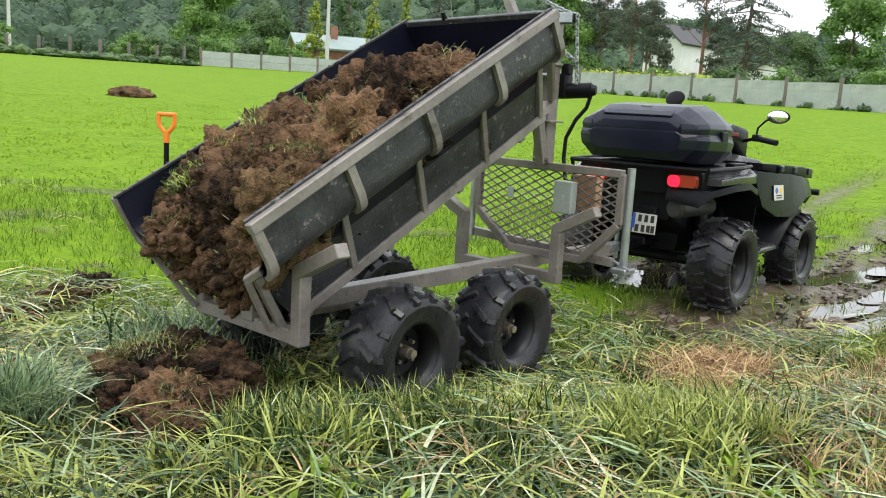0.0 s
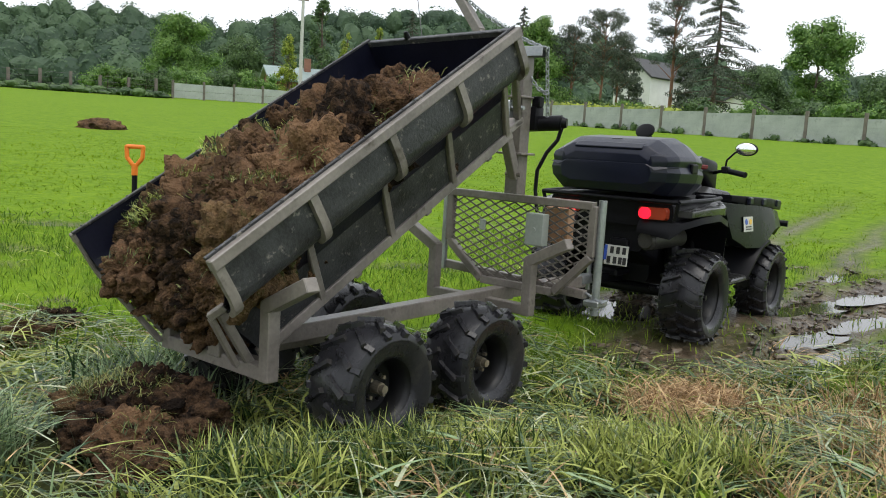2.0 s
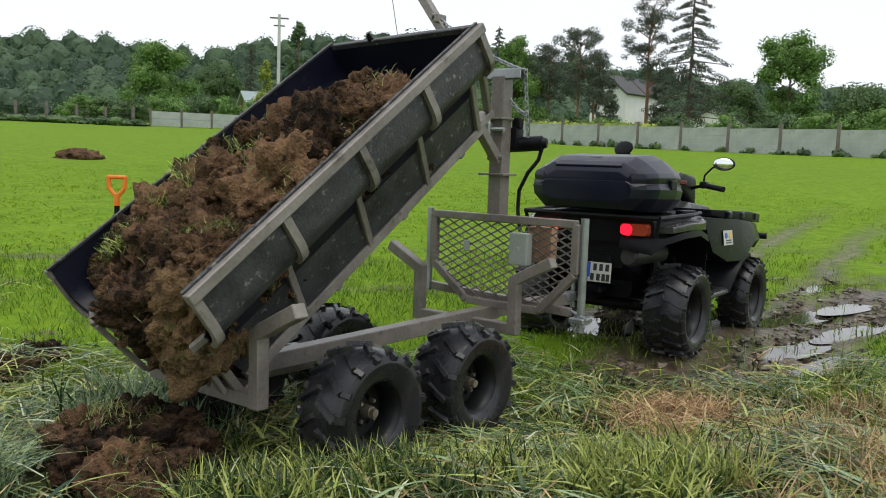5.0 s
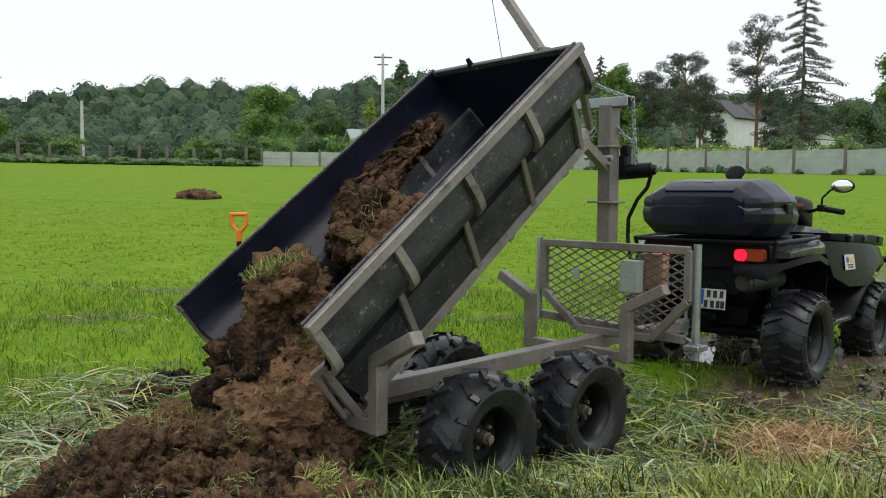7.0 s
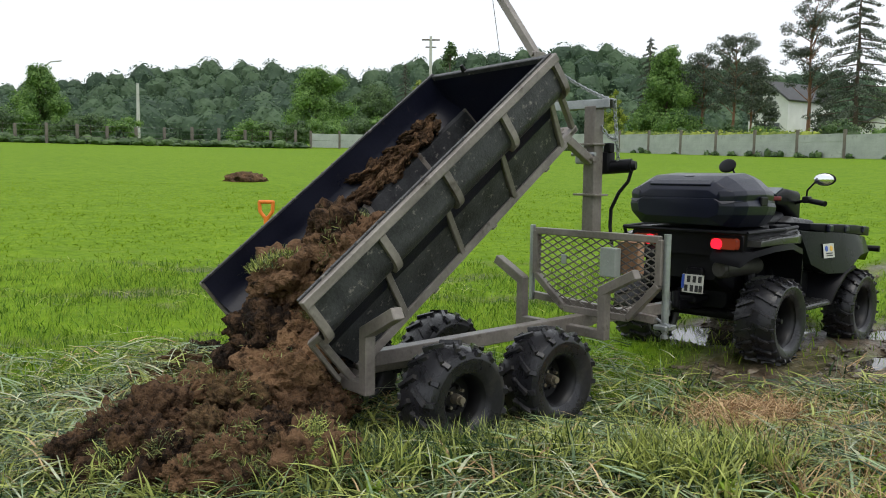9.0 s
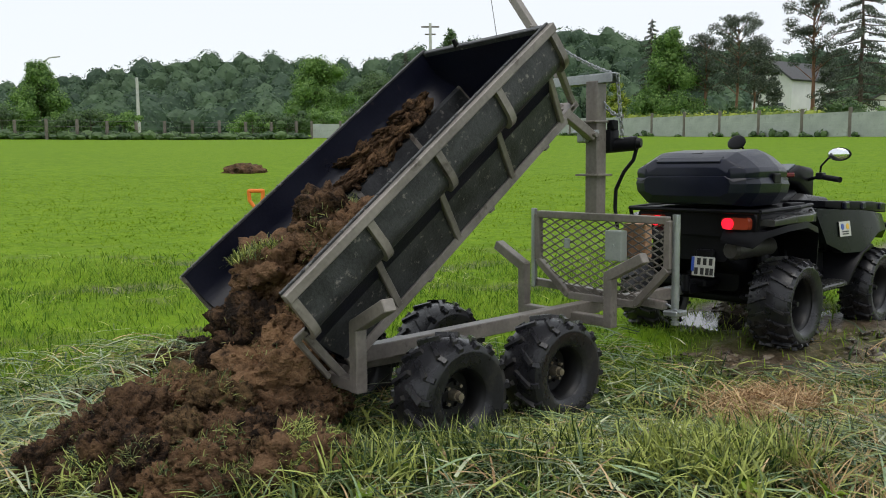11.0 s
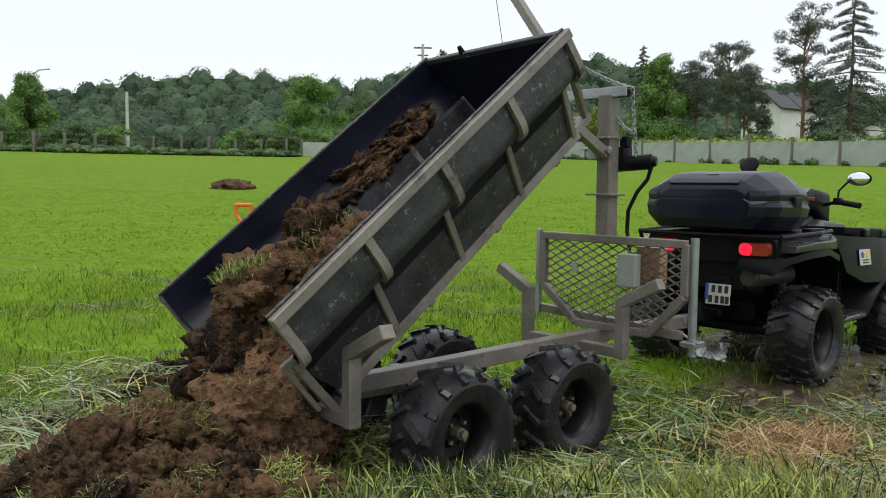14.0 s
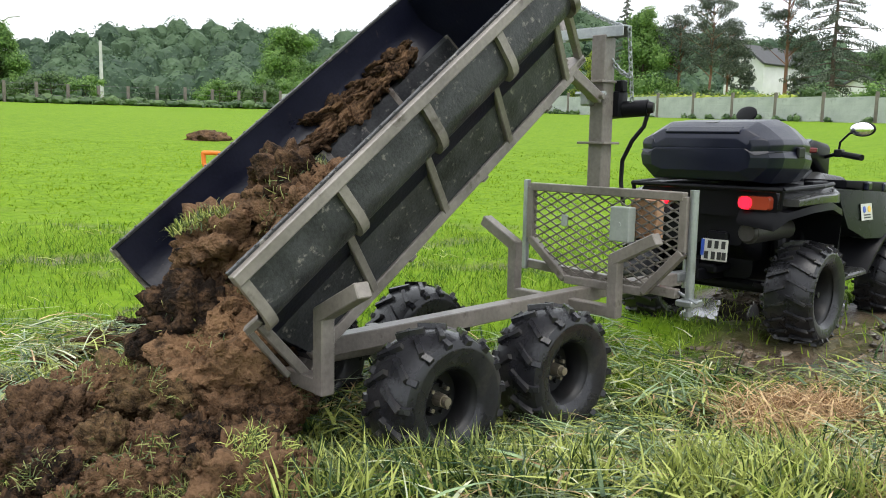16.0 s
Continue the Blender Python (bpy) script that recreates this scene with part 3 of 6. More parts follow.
def add_link(bm, centre, way, k, ln=0.032, wd=0.02, r=0.0042):
    """One chain link, turned a quarter from its neighbour."""
    way = Vector(way).normalized()
    t = Matrix.Translation(centre) @ frame_to((0, 0, 0), way, (0.3, 0.9, 0.1)) @ Matrix.Rotation(radians(90 * (k % 2)), 4, "Z")
    rings = []
    n, m = 12, 5
    for i in range(n):
        a = 2 * math.pi * i / n
        c = Vector((math.cos(a) * wd / 2, 0, math.sin(a) * wd / 2 + (ln - wd) / 2 * (1 if math.sin(a) > 0 else -1)))
        o = Vector((math.cos(a), 0, math.sin(a)))
        rings.append([bm.verts.new(t @ (c + o * r * math.cos(2 * math.pi * j / m) + Vector((0, 1, 0)) * r * math.sin(2 * math.pi * j / m))) for j in range(m)])
    for i in range(n):
        for j in range(m):
            bm.faces.new((rings[i][j], rings[(i + 1) % n][j], rings[(i + 1) % n][(j + 1) % m], rings[i][(j + 1) % m]))


def add_chain(bm, a, b, sag=0.0, pitch=0.024):
    a, b = Vector(a), Vector(b)
    n = max(2, int((b - a).length / pitch))
    for k in range(n + 1):
        f = k / n
        add_link(bm, a.lerp(b, f) - Vector((0, 0, 4 * sag * f * (1 - f))), (b - a) - Vector((0, 0, 4 * sag * (1 - 2 * f))), k)


def trailer():
    tr = tagged(empty("dump_trailer"), "muddy steel tandem-axle dump trailer with raised black tipping box", "trailer")

    def tube(name, pts, w, h=None, up=(0, 0, 1), mat=M_FRAME, label=""):
        bm = bmesh.new()
        for k, (a, b) in enumerate(zip(pts[:-1], pts[1:])):
            add_tube(bm, a, b, w, (h or w) + 0.004 * (k % 2), up)
        return part(name, bm, mat, tr, label)

    tube("spine", [(-0.33, YC - 0.03, 0.36), (1.62, YC - 0.03, 0.395)], 0.075, 0.075)
    tube("drawbar", [(1.60, YC - 0.03, 0.40), (2.22, -0.02, 0.42)], 0.07, 0.07)
    bm = bmesh.new()
    add_box(bm, (2.24, -0.02, 0.43), (0.14, 0.07, 0.06), None, 0.015, 2)
    add_rod(bm, (2.29, -0.02, 0.36), (2.29, -0.02, 0.52), 0.014, 10)
    part("coupling", bm, M_GALV, tr, "galvanised tow coupling")
    # stake frames: cross bar, two uprights, two arms bent outwards
    for x, z in ((1.385, 0.365), (-0.29, 0.31)):
        tube("cross_bar", [(x, YC - 0.345, z), (x, YC + 0.345, z)], 0.055, 0.055)
        for side in (-1, 1):
            tube("upright", [(x, YC + side * 0.325, z - 0.03), (x, YC + side * 0.325, z + 0.275)], 0.056, 0.056, (1, 0, 0))
            tube("bent_arm", [(x, YC + side * 0.315, z + 0.252), (x, YC + side * 0.55, z + 0.372)], 0.056, 0.0605, (1, 0, 0))
    # axles and wheels
    tube("walking_beam", [(-0.02, -0.30, 0.285), (AXLE + 0.02, -0.30, 0.285)], 0.05, 0.06)
    tube("walking_beam", [(0.04, 0.28, 0.27), (AXLE + 0.08, 0.28, 0.27)], 0.05, 0.06)
    tube("axle_beam", [(AXLE / 2, -0.30, 0.335), (AXLE / 2, 0.32, 0.335)], 0.06, 0.055)
    for i, x in enumerate((0.0, AXLE)):
        for side in (-1, 1):
            place = (x, -0.46, HUB_Z) if side < 0 else (x + 0.06, 0.42, HUB_Z - 0.04)
            add_wheel(tr, place, TYRE_R, 0.24, 0.122, side, M_HUB, i, 13 * i + 29 * (side + 1))
    # mesh gate
    gx, zt = 1.552, 0.925
    line = [(0.488, zt), (0.488, 0.645), (0.237, 0.45), (-0.247, 0.45), (-0.455, 0.665), (-0.455, zt), (0.488, zt)]
    gate = tube("gate_frame", [(gx, y, z) for y, z in line], 0.042, 0.04, (1, 0, 0))
    bm = bmesh.new()

    def inside(y, z):
        if not (0.45 < z < zt and -0.455 < y < 0.488):
            return False
        if z < 0.645 and y > 0.237 + (z - 0.45) / 0.195 * 0.251:
            return False
        return not (z < 0.665 and y < -0.247 - (z - 0.45) / 0.215 * 0.208)

    py, pz = 0.088, 0.044
    for i in range(-16, 18):
        for j in range(-1, 32):
            y0, z0 = i * py + (j % 2) * py / 2, 0.44 + j * pz / 2
            for d in (-1, 1):
                y1, z1 = y0 + d * py / 2, z0 + pz / 2
                if inside((y0 + y1) / 2, (z0 + z1) / 2):
                    add_tube(bm, (gx, y0, z0), (gx, y1, z1), 0.008, 0.005, (1, 0, 0), 0)
    part("expanded_mesh", bm, M_FRAME, gate, "expanded steel mesh panel")
    bm = bmesh.new()
    add_box(bm, (gx - 0.02, 0.24, 0.76), (0.012, 0.04, 0.06), None, 0.003, 1)
    part("latch", bm, M_GALV, gate)
    tube("gate_post", [(gx + 0.005, 0.53, 0.47), (gx + 0.005, 0.53, 0.96)], 0.03, 0.03, (1, 0, 0), M_GALV, "galvanised slim post")
    tube("gate_bar", [(gx + 0.03, -0.42, 0.46), (gx + 0.03, 0.55, 0.50)], 0.045, 0.045)
    # jack post
    bm = bmesh.new()
    add_rod(bm, (1.57, -0.49, 0.40), (1.57, -0.49, 0.957), 0.021, 16)
    add_rod(bm, (1.57, -0.49, 0.37), (1.57, -0.49, 0.42), 0.014, 12)
    jack = part("jack_post", bm, M_GALV, tr, "galvanised jack post")
    bm = bmesh.new()
    add_box(bm, (1.57, -0.49, 0.43), (0.10, 0.09, 0.03), None, 0.006, 1)
    add_rod(bm, (1.53, -0.56, 0.44), (1.60, -0.40, 0.47), 0.008, 8)
    part("clamp", bm, M_GALV, jack)
    bm = bmesh.new()
    add_rod(bm, (1.57, -0.49, 0.365), (1.57, -0.49, 0.385), 0.022, 12)
    part("jack_foot", bm, M_GALV, jack)
    # cabinet and timber block on the gate
    bm = bmesh.new()
    add_box(bm, (gx - 0.05, -0.145, 0.775), (0.06, 0.11, 0.17), None, 0.006, 2)
    add_rod(bm, (gx - 0.085, -0.145, 0.775), (gx - 0.075, -0.145, 0.775), 0.012, 10)
    cab = part("switch_cabinet", bm, M_EBOX, tr, "small grey-green switch cabinet")
    bm = bmesh.new()
    add_box(bm, (gx + 0.05, -0.215, 0.80), (0.07, 0.15, 0.19), None, 0.006, 1)
    part("timber_block", bm, M_WOOD, tr, "raw reddish timber block")
    # mast, head channel, boom
    mx = 1.60
    mast = tube("mast", [(mx, 0.085, 0.90), (mx, 0.085, 1.70)], 0.085, 0.085, (1, 0, 0))
    for z, w in ((1.165, 0.17), (1.47, 0.12)):
        bm = bmesh.new()
        add_box(bm, (mx - 0.01, 0.09, z), (0.13, w, 0.012), None, 0.002, 1)
        part("mast_plate", bm, M_FRAME, mast)
    bm = bmesh.new()
    add_box(bm, (mx - 0.06, 0.13, 1.40), (0.05, 0.06, 0.10), None, 0.008, 1)
    add_rod(bm, (mx - 0.06, 0.02, 1.41), (mx - 0.06, 0.20, 1.41), 0.012, 8)
    part("hinge_bracket", bm, M_GALV, mast)
    bm = bmesh.new()
    add_box(bm, (mx, 0.165, 1.735), (0.07, 0.44, 0.008), None, 0.002, 1)
    add_box(bm, (mx - 0.033, 0.165, 1.71), (0.007, 0.44, 0.05), None, 0.002, 1)
    add_box(bm, (mx + 0.033, 0.165, 1.71), (0.007, 0.44, 0.05), None, 0.002, 1)
    part("head_channel", bm, M_GALV, mast, "galvanised steel head channel")
    boom = tube("boom", [(mx, 0.40, 1.70 + 0.13), (mx, 1.05, 2.64)], 0.052, 0.052, (1, 0, 0))
    tube("boom_foot", [(mx, 0.34, 1.70), (mx, 0.42, 1.86)], 0.05, 0.05, (1, 0, 0))
    bm = bmesh.new()
    add_rod(bm, (mx - 0.05, 0.575, 2.06), (mx + 0.05, 0.575, 2.06), 0.016, 10)
    add_box(bm, (mx, 0.545, 2.045), (0.09, 0.03, 0.05), None, 0.006, 1)
    part("boom_lug", bm, M_FRAME, boom)
    bm = bmesh.new()
    add_rod(bm, (mx, 1.02, 2.6), (mx - 0.2, 0.60, 1.55), 0.0025, 5)
    part("hoist_cable", bm, M_CABLE, boom, "thin steel hoist cable")
    bm = bmesh.new()
    add_rod(bm, (mx, 0.82, 2.36), (mx + 0.02, 0.36, 1.76), 0.0025, 5)
    part("stay_cable", bm, M_CABLE, boom, "thin steel stay cable")
    bm = bmesh.new()
    add_chain(bm, (mx, -0.045, 1.73), (mx, 0.54, 2.04), 0.03)
    part("head_chain", bm, M_GALV, mast, "galvanised chain from head channel to boom")
    bm = bmesh.new()
    add_chain(bm, (mx + 0.02, -0.05, 1.72), (mx + 0.10, -0.03, 1.36))
    add_chain(bm, (mx + 0.02, 0.06, 1.60), (mx + 0.05, -0.04, 1.50), 0.02)
    part("hanging_chain", bm, M_GALV, mast, "hanging galvanised chain")
    bm = bmesh.new()
    add_rod(bm, (mx + 0.08, 0.08, 1.33), (mx + 0.14, -0.10, 1.345), 0.042, 20)
    add_rod(bm, (mx + 0.14, -0.10, 1.345), (mx + 0.15, -0.125, 1.345), 0.034, 20, 0.025)
    add_box(bm, (mx + 0.08, 0.06, 1.36), (0.08, 0.10, 0.13), None, 0.01, 2)
    add_box(bm, (mx + 0.07, 0.02, 1.45), (0.05, 0.05, 0.06), None, 0.006, 1)
    winch = part("winch", bm, M_BLACK, tr, "black electric winch")
    smooth_by_angle(winch)
    bm = bmesh.new()
    pts = [(mx + 0.14, -0.10, 1.32), (mx + 0.13, -0.085, 1.25), (mx + 0.10, -0.04, 1.18), (mx + 0.08, 0.0, 1.08), (mx + 0.075, 0.0, 0.97), (mx + 0.06, -0.03, 0.86)]
    add_path(bm, pts, 0.011)
    part("power_cable", bm, M_BLACK, winch)
    tipper_box(tr)
    bm = bmesh.new()
    add_tube(bm, (0, 0, 0.02), (0, 0, -0.313), 0.052, 0.052, (0, 1, 0))
    add_rod(bm, (0, -0.05, -0.29), (0, 0.05, -0.29), 0.014, 10)
    arm = part("lift_arm", bm, M_FRAME, tr)
    arm.rotation_mode = "QUATERNION"
    return tr


def arm_pose(t):
    """The lift arm hangs from the box's bracket and slides on the mast."""
    b = box_pose(t) @ Vector((U1 + 0.14, BOX_Y - 0.12, 0))
    return pose(b.x, b.y, b.z, 0, -math.degrees(math.asin(min(0.95, max(-0.2, (1.53 - b.x) / 0.313)))), 0)


TRAILER = trailer()


# ---- the quad bike ----
def quad_bike():
    q = tagged(empty("quad_bike", pose(3.262, -0.062, 0.035, 0, 0, 3.4)), "dark green quad bike with black cargo case, standing in mud", "quad bike")
    for x, w, y, r, z in ((-0.658, 0.27, 0.455, 0.292, 0.335), (0.658, 0.22, 0.46, 0.295, 0.295)):
        for side in (-1, 1):
            add_wheel(q, (x, side * y, z), r, w, 0.155, side, M_RIM, 3, 17 * (x > 0) + 31 * (side > 0), 20)
    bm = bmesh.new()
    add_loft(bm, [rounded(0, 0.52, 0.18, 0.14, 0.05, -0.72), rounded(0, 0.52, 0.24, 0.18, 0.06, -0.45), rounded(0, 0.50, 0.27, 0.20, 0.06, 0.3), rounded(0, 0.52, 0.24, 0.18, 0.06, 0.85)])
    ob = part("chassis", bm, M_BLACK, q)
    smooth_by_angle(ob)
    for x, z in ((-0.658, 0.335), (0.658, 0.295)):
        bm = bmesh.new()
        add_rod(bm, (x, -0.42, z), (x, 0.42, z), 0.035, 10)
        part("axle", bm, M_BLACK, q)
    for s in (-1, 1):
        bm = bmesh.new()
        add_tube(bm, (-0.40, s * 0.2, 0.36), (-0.62, s * 0.36, 0.31), 0.035)
        add_tube(bm, (-0.74, s * 0.2, 0.36), (-0.66, s * 0.36, 0.31), 0.03)
        part("suspension_arm", bm, M_BLACK, q)
        bm = bmesh.new()
        add_rod(bm, (-0.60, s * 0.30, 0.33), (-0.55, s * 0.24, 0.72), 0.028, 10)
        add_rod(bm, (-0.585, s * 0.28, 0.42), (-0.555, s * 0.245, 0.64), 0.045, 12)
        part("shock_absorber", bm, M_BLACK, q)
    for side in (-1, 1):
        # rear fender: a thin curved shell over the wheel, grey trim on its shoulder
        bm = bmesh.new()
        secs = []
        for x, z, w in ((-1.0, 0.74, 0.40), (-0.96, 0.80, 0.46), (-0.80, 0.835, 0.52), (-0.58, 0.845, 0.54), (-0.40, 0.80, 0.53), (-0.31, 0.68, 0.50), (-0.28, 0.50, 0.48), (-0.24, 0.36, 0.46)):
            nx, nz = (0.025, 0.0) if x > -0.35 else (0.0, 0.025)
            secs.append([(x, side * 0.20, z), (x, side * w, z - 0.012), (x - nx, side * (w + 0.005), z - 0.05 + nx), (x - nx, side * (w - 0.03), z - nz - 0.02), (x - nx, side * 0.20, z - nz)])
        add_loft(bm, secs)
        ob = part("rear_fender", bm, M_BLACK, q)
        smooth_by_angle(ob, 40)
        bm = bmesh.new()
        add_loft(bm, [rounded(side * 0.45, 0.838, 0.05, 0.018, 0.006, -0.93), rounded(side * 0.485, 0.852, 0.05, 0.022, 0.006, -0.72), rounded(side * 0.475, 0.85, 0.06, 0.024, 0.006, -0.50), rounded(side * 0.42, 0.845, 0.07, 0.03, 0.008, -0.33), rounded(side * 0.34, 0.87, 0.06, 0.03, 0.01, -0.18)])
        ob = part("fender_trim", bm, M_GREY, q, "wet grey shoulder trim on the rear fender")
        smooth_by_angle(ob, 40)
        bm = bmesh.new()
        add_box(bm, (-0.46, side * 0.40, 0.925), (0.16, 0.06, 0.03), Matrix.Rotation(radians(10 * side), 4, "Z"), 0.01, 2)
        part("trim_vent", bm, M_BLACK, q)
    bm = bmesh.new()
    add_loft(bm, [rounded(0, 0.825, 0.40, 0.075, 0.04, -0.965), rounded(0, 0.835, 0.44, 0.08, 0.05, -0.85), rounded(0, 0.84, 0.36, 0.08, 0.05, -0.15)])
    ob = part("rear_body", bm, M_BLACK, q)
    smooth_by_angle(ob, 40)
    bm = bmesh.new()
    add_loft(bm, [rounded(0.05, 0.68, 0.26, 0.09, 0.03, -0.93), rounded(0.03, 0.62, 0.25, 0.14, 0.05, -0.70)])
    part("rear_skirt", bm, M_BLACK, q)
    for s in (-1, 1):
        bm = bmesh.new()
        add_path(bm, [(-1.0, s * 0.44, 0.905), (-0.55, s * 0.47, 0.915), (-0.20, s * 0.40, 0.915)], 0.014)
        add_rod(bm, (-0.98, s * 0.42, 0.80), (-1.0, s * 0.44, 0.905), 0.012, 8)
        part("rack_rail", bm, M_BLACK, q, "black tubular rear rack rail")
    bm = bmesh.new()
    add_path(bm, [(-1.0, -0.44, 0.905), (-1.03, 0, 0.905), (-1.0, 0.44, 0.905)], 0.014)
    part("rack_end_rail", bm, M_BLACK, q)

    # cargo case: faceted shell, lid with a raised panel
    def ring(x, wb, zb, wm, zm, wt, zt):
        x = -1.075 + (x + 1.075) * 0.87
        half = [(wb * 0.93, zb), (wm * 0.93, zm - 0.05), (wm * 0.93 + 0.012, zm), (wm * 0.93, zm + 0.025), (wt * 0.93 + 0.06, zt - 0.03), (wt * 0.93, zt)]
        half = [(y, 0.932 + (z - 0.932) * 1.07) for y, z in half]
        return [(x, y, z) for y, z in half] + [(x, -y, z) for y, z in reversed(half)]
    bm = bmesh.new()
    add_loft(bm, [ring(-1.075, 0.24, 0.99, 0.30, 1.06, 0.27, 1.10), ring(-1.03, 0.31, 0.945, 0.39, 1.06, 0.34, 1.115), ring(-0.90, 0.36, 0.932, 0.425, 1.06, 0.36, 1.12),
                  ring(-0.60, 0.37, 0.932, 0.43, 1.055, 0.36, 1.12), ring(-0.38, 0.33, 0.932, 0.39, 1.045, 0.33, 1.11), ring(-0.22, 0.22, 0.95, 0.26, 1.03, 0.22, 1.08)])
    case = part("cargo_case", bm, M_CASE, q, "large satin-black plastic cargo case")
    round_off(case, 0.016)
    smooth_by_angle(case, 80)
    bm = bmesh.new()
    add_loft(bm, [ring(-1.07, 0.29, 1.095, 0.30, 1.115, 0.22, 1.15), ring(-1.03, 0.37, 1.09, 0.385, 1.12, 0.26, 1.195), ring(-0.90, 0.40, 1.09, 0.415, 1.125, 0.27, 1.235),
                  ring(-0.62, 0.405, 1.09, 0.42, 1.125, 0.27, 1.252), ring(-0.42, 0.38, 1.085, 0.39, 1.115, 0.24, 1.235), ring(-0.26, 0.27, 1.075, 0.28, 1.09, 0.16, 1.15), ring(-0.20, 0.20, 1.07, 0.21, 1.08, 0.12, 1.10)])
    lid = part("case_lid", bm, M_CASE, case, "faceted black lid with shallow recesses")
    round_off(lid, 0.013)
    smooth_by_angle(lid, 80)
    bm = bmesh.new()
    add_box(bm, (-1.028, 0.0, 1.185), (0.02, 0.46, 0.045), Matrix.Rotation(radians(35), 4, "Y"), 0.008, 2)
    part("lid_recess", bm, M_INK, case, "dark recessed grip in the lid")
    bm = bmesh.new()
    add_box(bm, (-1.03, 0.0, 1.208), (0.06, 0.43, 0.016), Matrix.Rotation(radians(-28), 4, "Y"), 0.006, 2)
    part("grip_lip", bm, M_CASE, case)
    bm = bmesh.new()
    add_box(bm, (-0.93, 0.0, 1.252), (0.025, 0.07, 0.006), Matrix.Rotation(radians(-12), 4, "Y"), 0.002, 1)
    part("badge", bm, M_GREY, case, "small grey oval badge")
    for s in (-1, 1):
        bm = bmesh.new()
        add_box(bm, (-0.42, s * 0.328, 1.11), (0.11, 0.02, 0.028), Matrix.Rotation(radians(s * 38), 4, "Z"), 0.006, 1)
        part("case_reflector", bm, M_DARKRED, case, "small dark red reflector")
        bm = bmesh.new()
        add_box(bm, (-0.72, s * 0.405, 1.095), (0.09, 0.02, 0.06), None, 0.008, 2)
        part("case_latch", bm, M_BLACK, case)
    # tail lamps
    for s in (-1, 1):
        bm = bmesh.new()
        add_loft(bm, [rounded(s * 0.285, 0.832, 0.085, 0.034, 0.018, -0.995), rounded(s * 0.29, 0.832, 0.10, 0.040, 0.02, -0.93)])
        lamp = part("tail_lamp", bm, M_AMBER, q, "amber and red tail lamp lens")
        bm = bmesh.new()
        add_loft(bm, [rounded(s * 0.24, 0.83, 0.034, 0.031, 0.028, -1.006), rounded(s * 0.24, 0.83, 0.042, 0.036, 0.03, -0.98)])
        part("brake_light", bm, M_RED, lamp, "lit red brake light")
    # exhaust, plate, hitch
    bm = bmesh.new()
    add_rod(bm, (-0.93, -0.24, 0.665), (-0.50, -0.26, 0.665), 0.06, 24)
    add_rod(bm, (-0.955, -0.24, 0.665), (-0.93, -0.24, 0.665), 0.045, 24, 0.058)
    ob = part("muffler", bm, M_MUFFLER, q, "dull metal exhaust muffler")
    smooth_by_angle(ob)
    bm = bmesh.new()
    add_box(bm, (0, 0, 0), (0.006, 0.15, 0.12), None, 0.002, 1)
    plate = part("number_plate", bm, M_PLATE, q, "white square number plate with dark bars")
    plate.matrix_basis = pose(-0.965, -0.07, 0.557, 0, 6, 0)
    for z in (0.03, -0.03):
        for y in ((0.03, -0.01, -0.05) if z > 0 else (0.045, 0.005, -0.03, -0.058)):
            bm = bmesh.new()
            add_box(bm, (-0.005, y, z), (0.004, 0.022, 0.042), None, 0.0, 1)
            part("ink_bar", bm, M_INK, plate)
    bm = bmesh.new()
    add_box(bm, (-0.005, 0.07, 0.012), (0.004, 0.018, 0.09), None, 0, 1)
    part("blue_band", bm, M_BLUE, plate)
    bm = bmesh.new()
    add_box(bm, (-0.93, -0.07, 0.60), (0.05, 0.12, 0.12), None, 0.01, 1)
    part("plate_bracket", bm, M_BLACK, q)
    bm = bmesh.new()
    add_tube(bm, (-0.70, 0.02, 0.40), (-0.98, 0.04, 0.41), 0.06)
    add_rod(bm, (-0.98, 0.04, 0.40), (-0.98, 0.04, 0.50), 0.025, 12)
    part("tow_bar", bm, M_BLACK, q)
    bm = bmesh.new()
    add_box(bm, (-0.80, 0.1, 0.44), (0.20, 0.30, 0.05), None, 0.012, 1)
    part("rear_skid_plate", bm, M_BLACK, q)
    # middle: seat, engine cover, side panel, footwell
    bm = bmesh.new()
    add_loft(bm, [rounded(0, 0.93, 0.15, 0.06, 0.05, -0.20), rounded(0, 0.93, 0.15, 0.05, 0.045, 0.0), rounded(0, 0.95, 0.12, 0.05, 0.04, 0.22)])
    ob = part("seat", bm, M_BLACK, q, "black padded seat")
    smooth_by_angle(ob)
    bm = bmesh.new()
    add_loft(bm, [rounded(0, 0.84, 0.27, 0.06, 0.04, -0.25), rounded(0, 0.82, 0.24, 0.09, 0.05, 0.0), rounded(0, 0.88, 0.20, 0.09, 0.05, 0.22), rounded(0, 0.88, 0.26, 0.06, 0.04, 0.42)])
    ob = part("engine_cover", bm, M_GREY, q, "grey moulded engine cover")
    smooth_by_angle(ob)
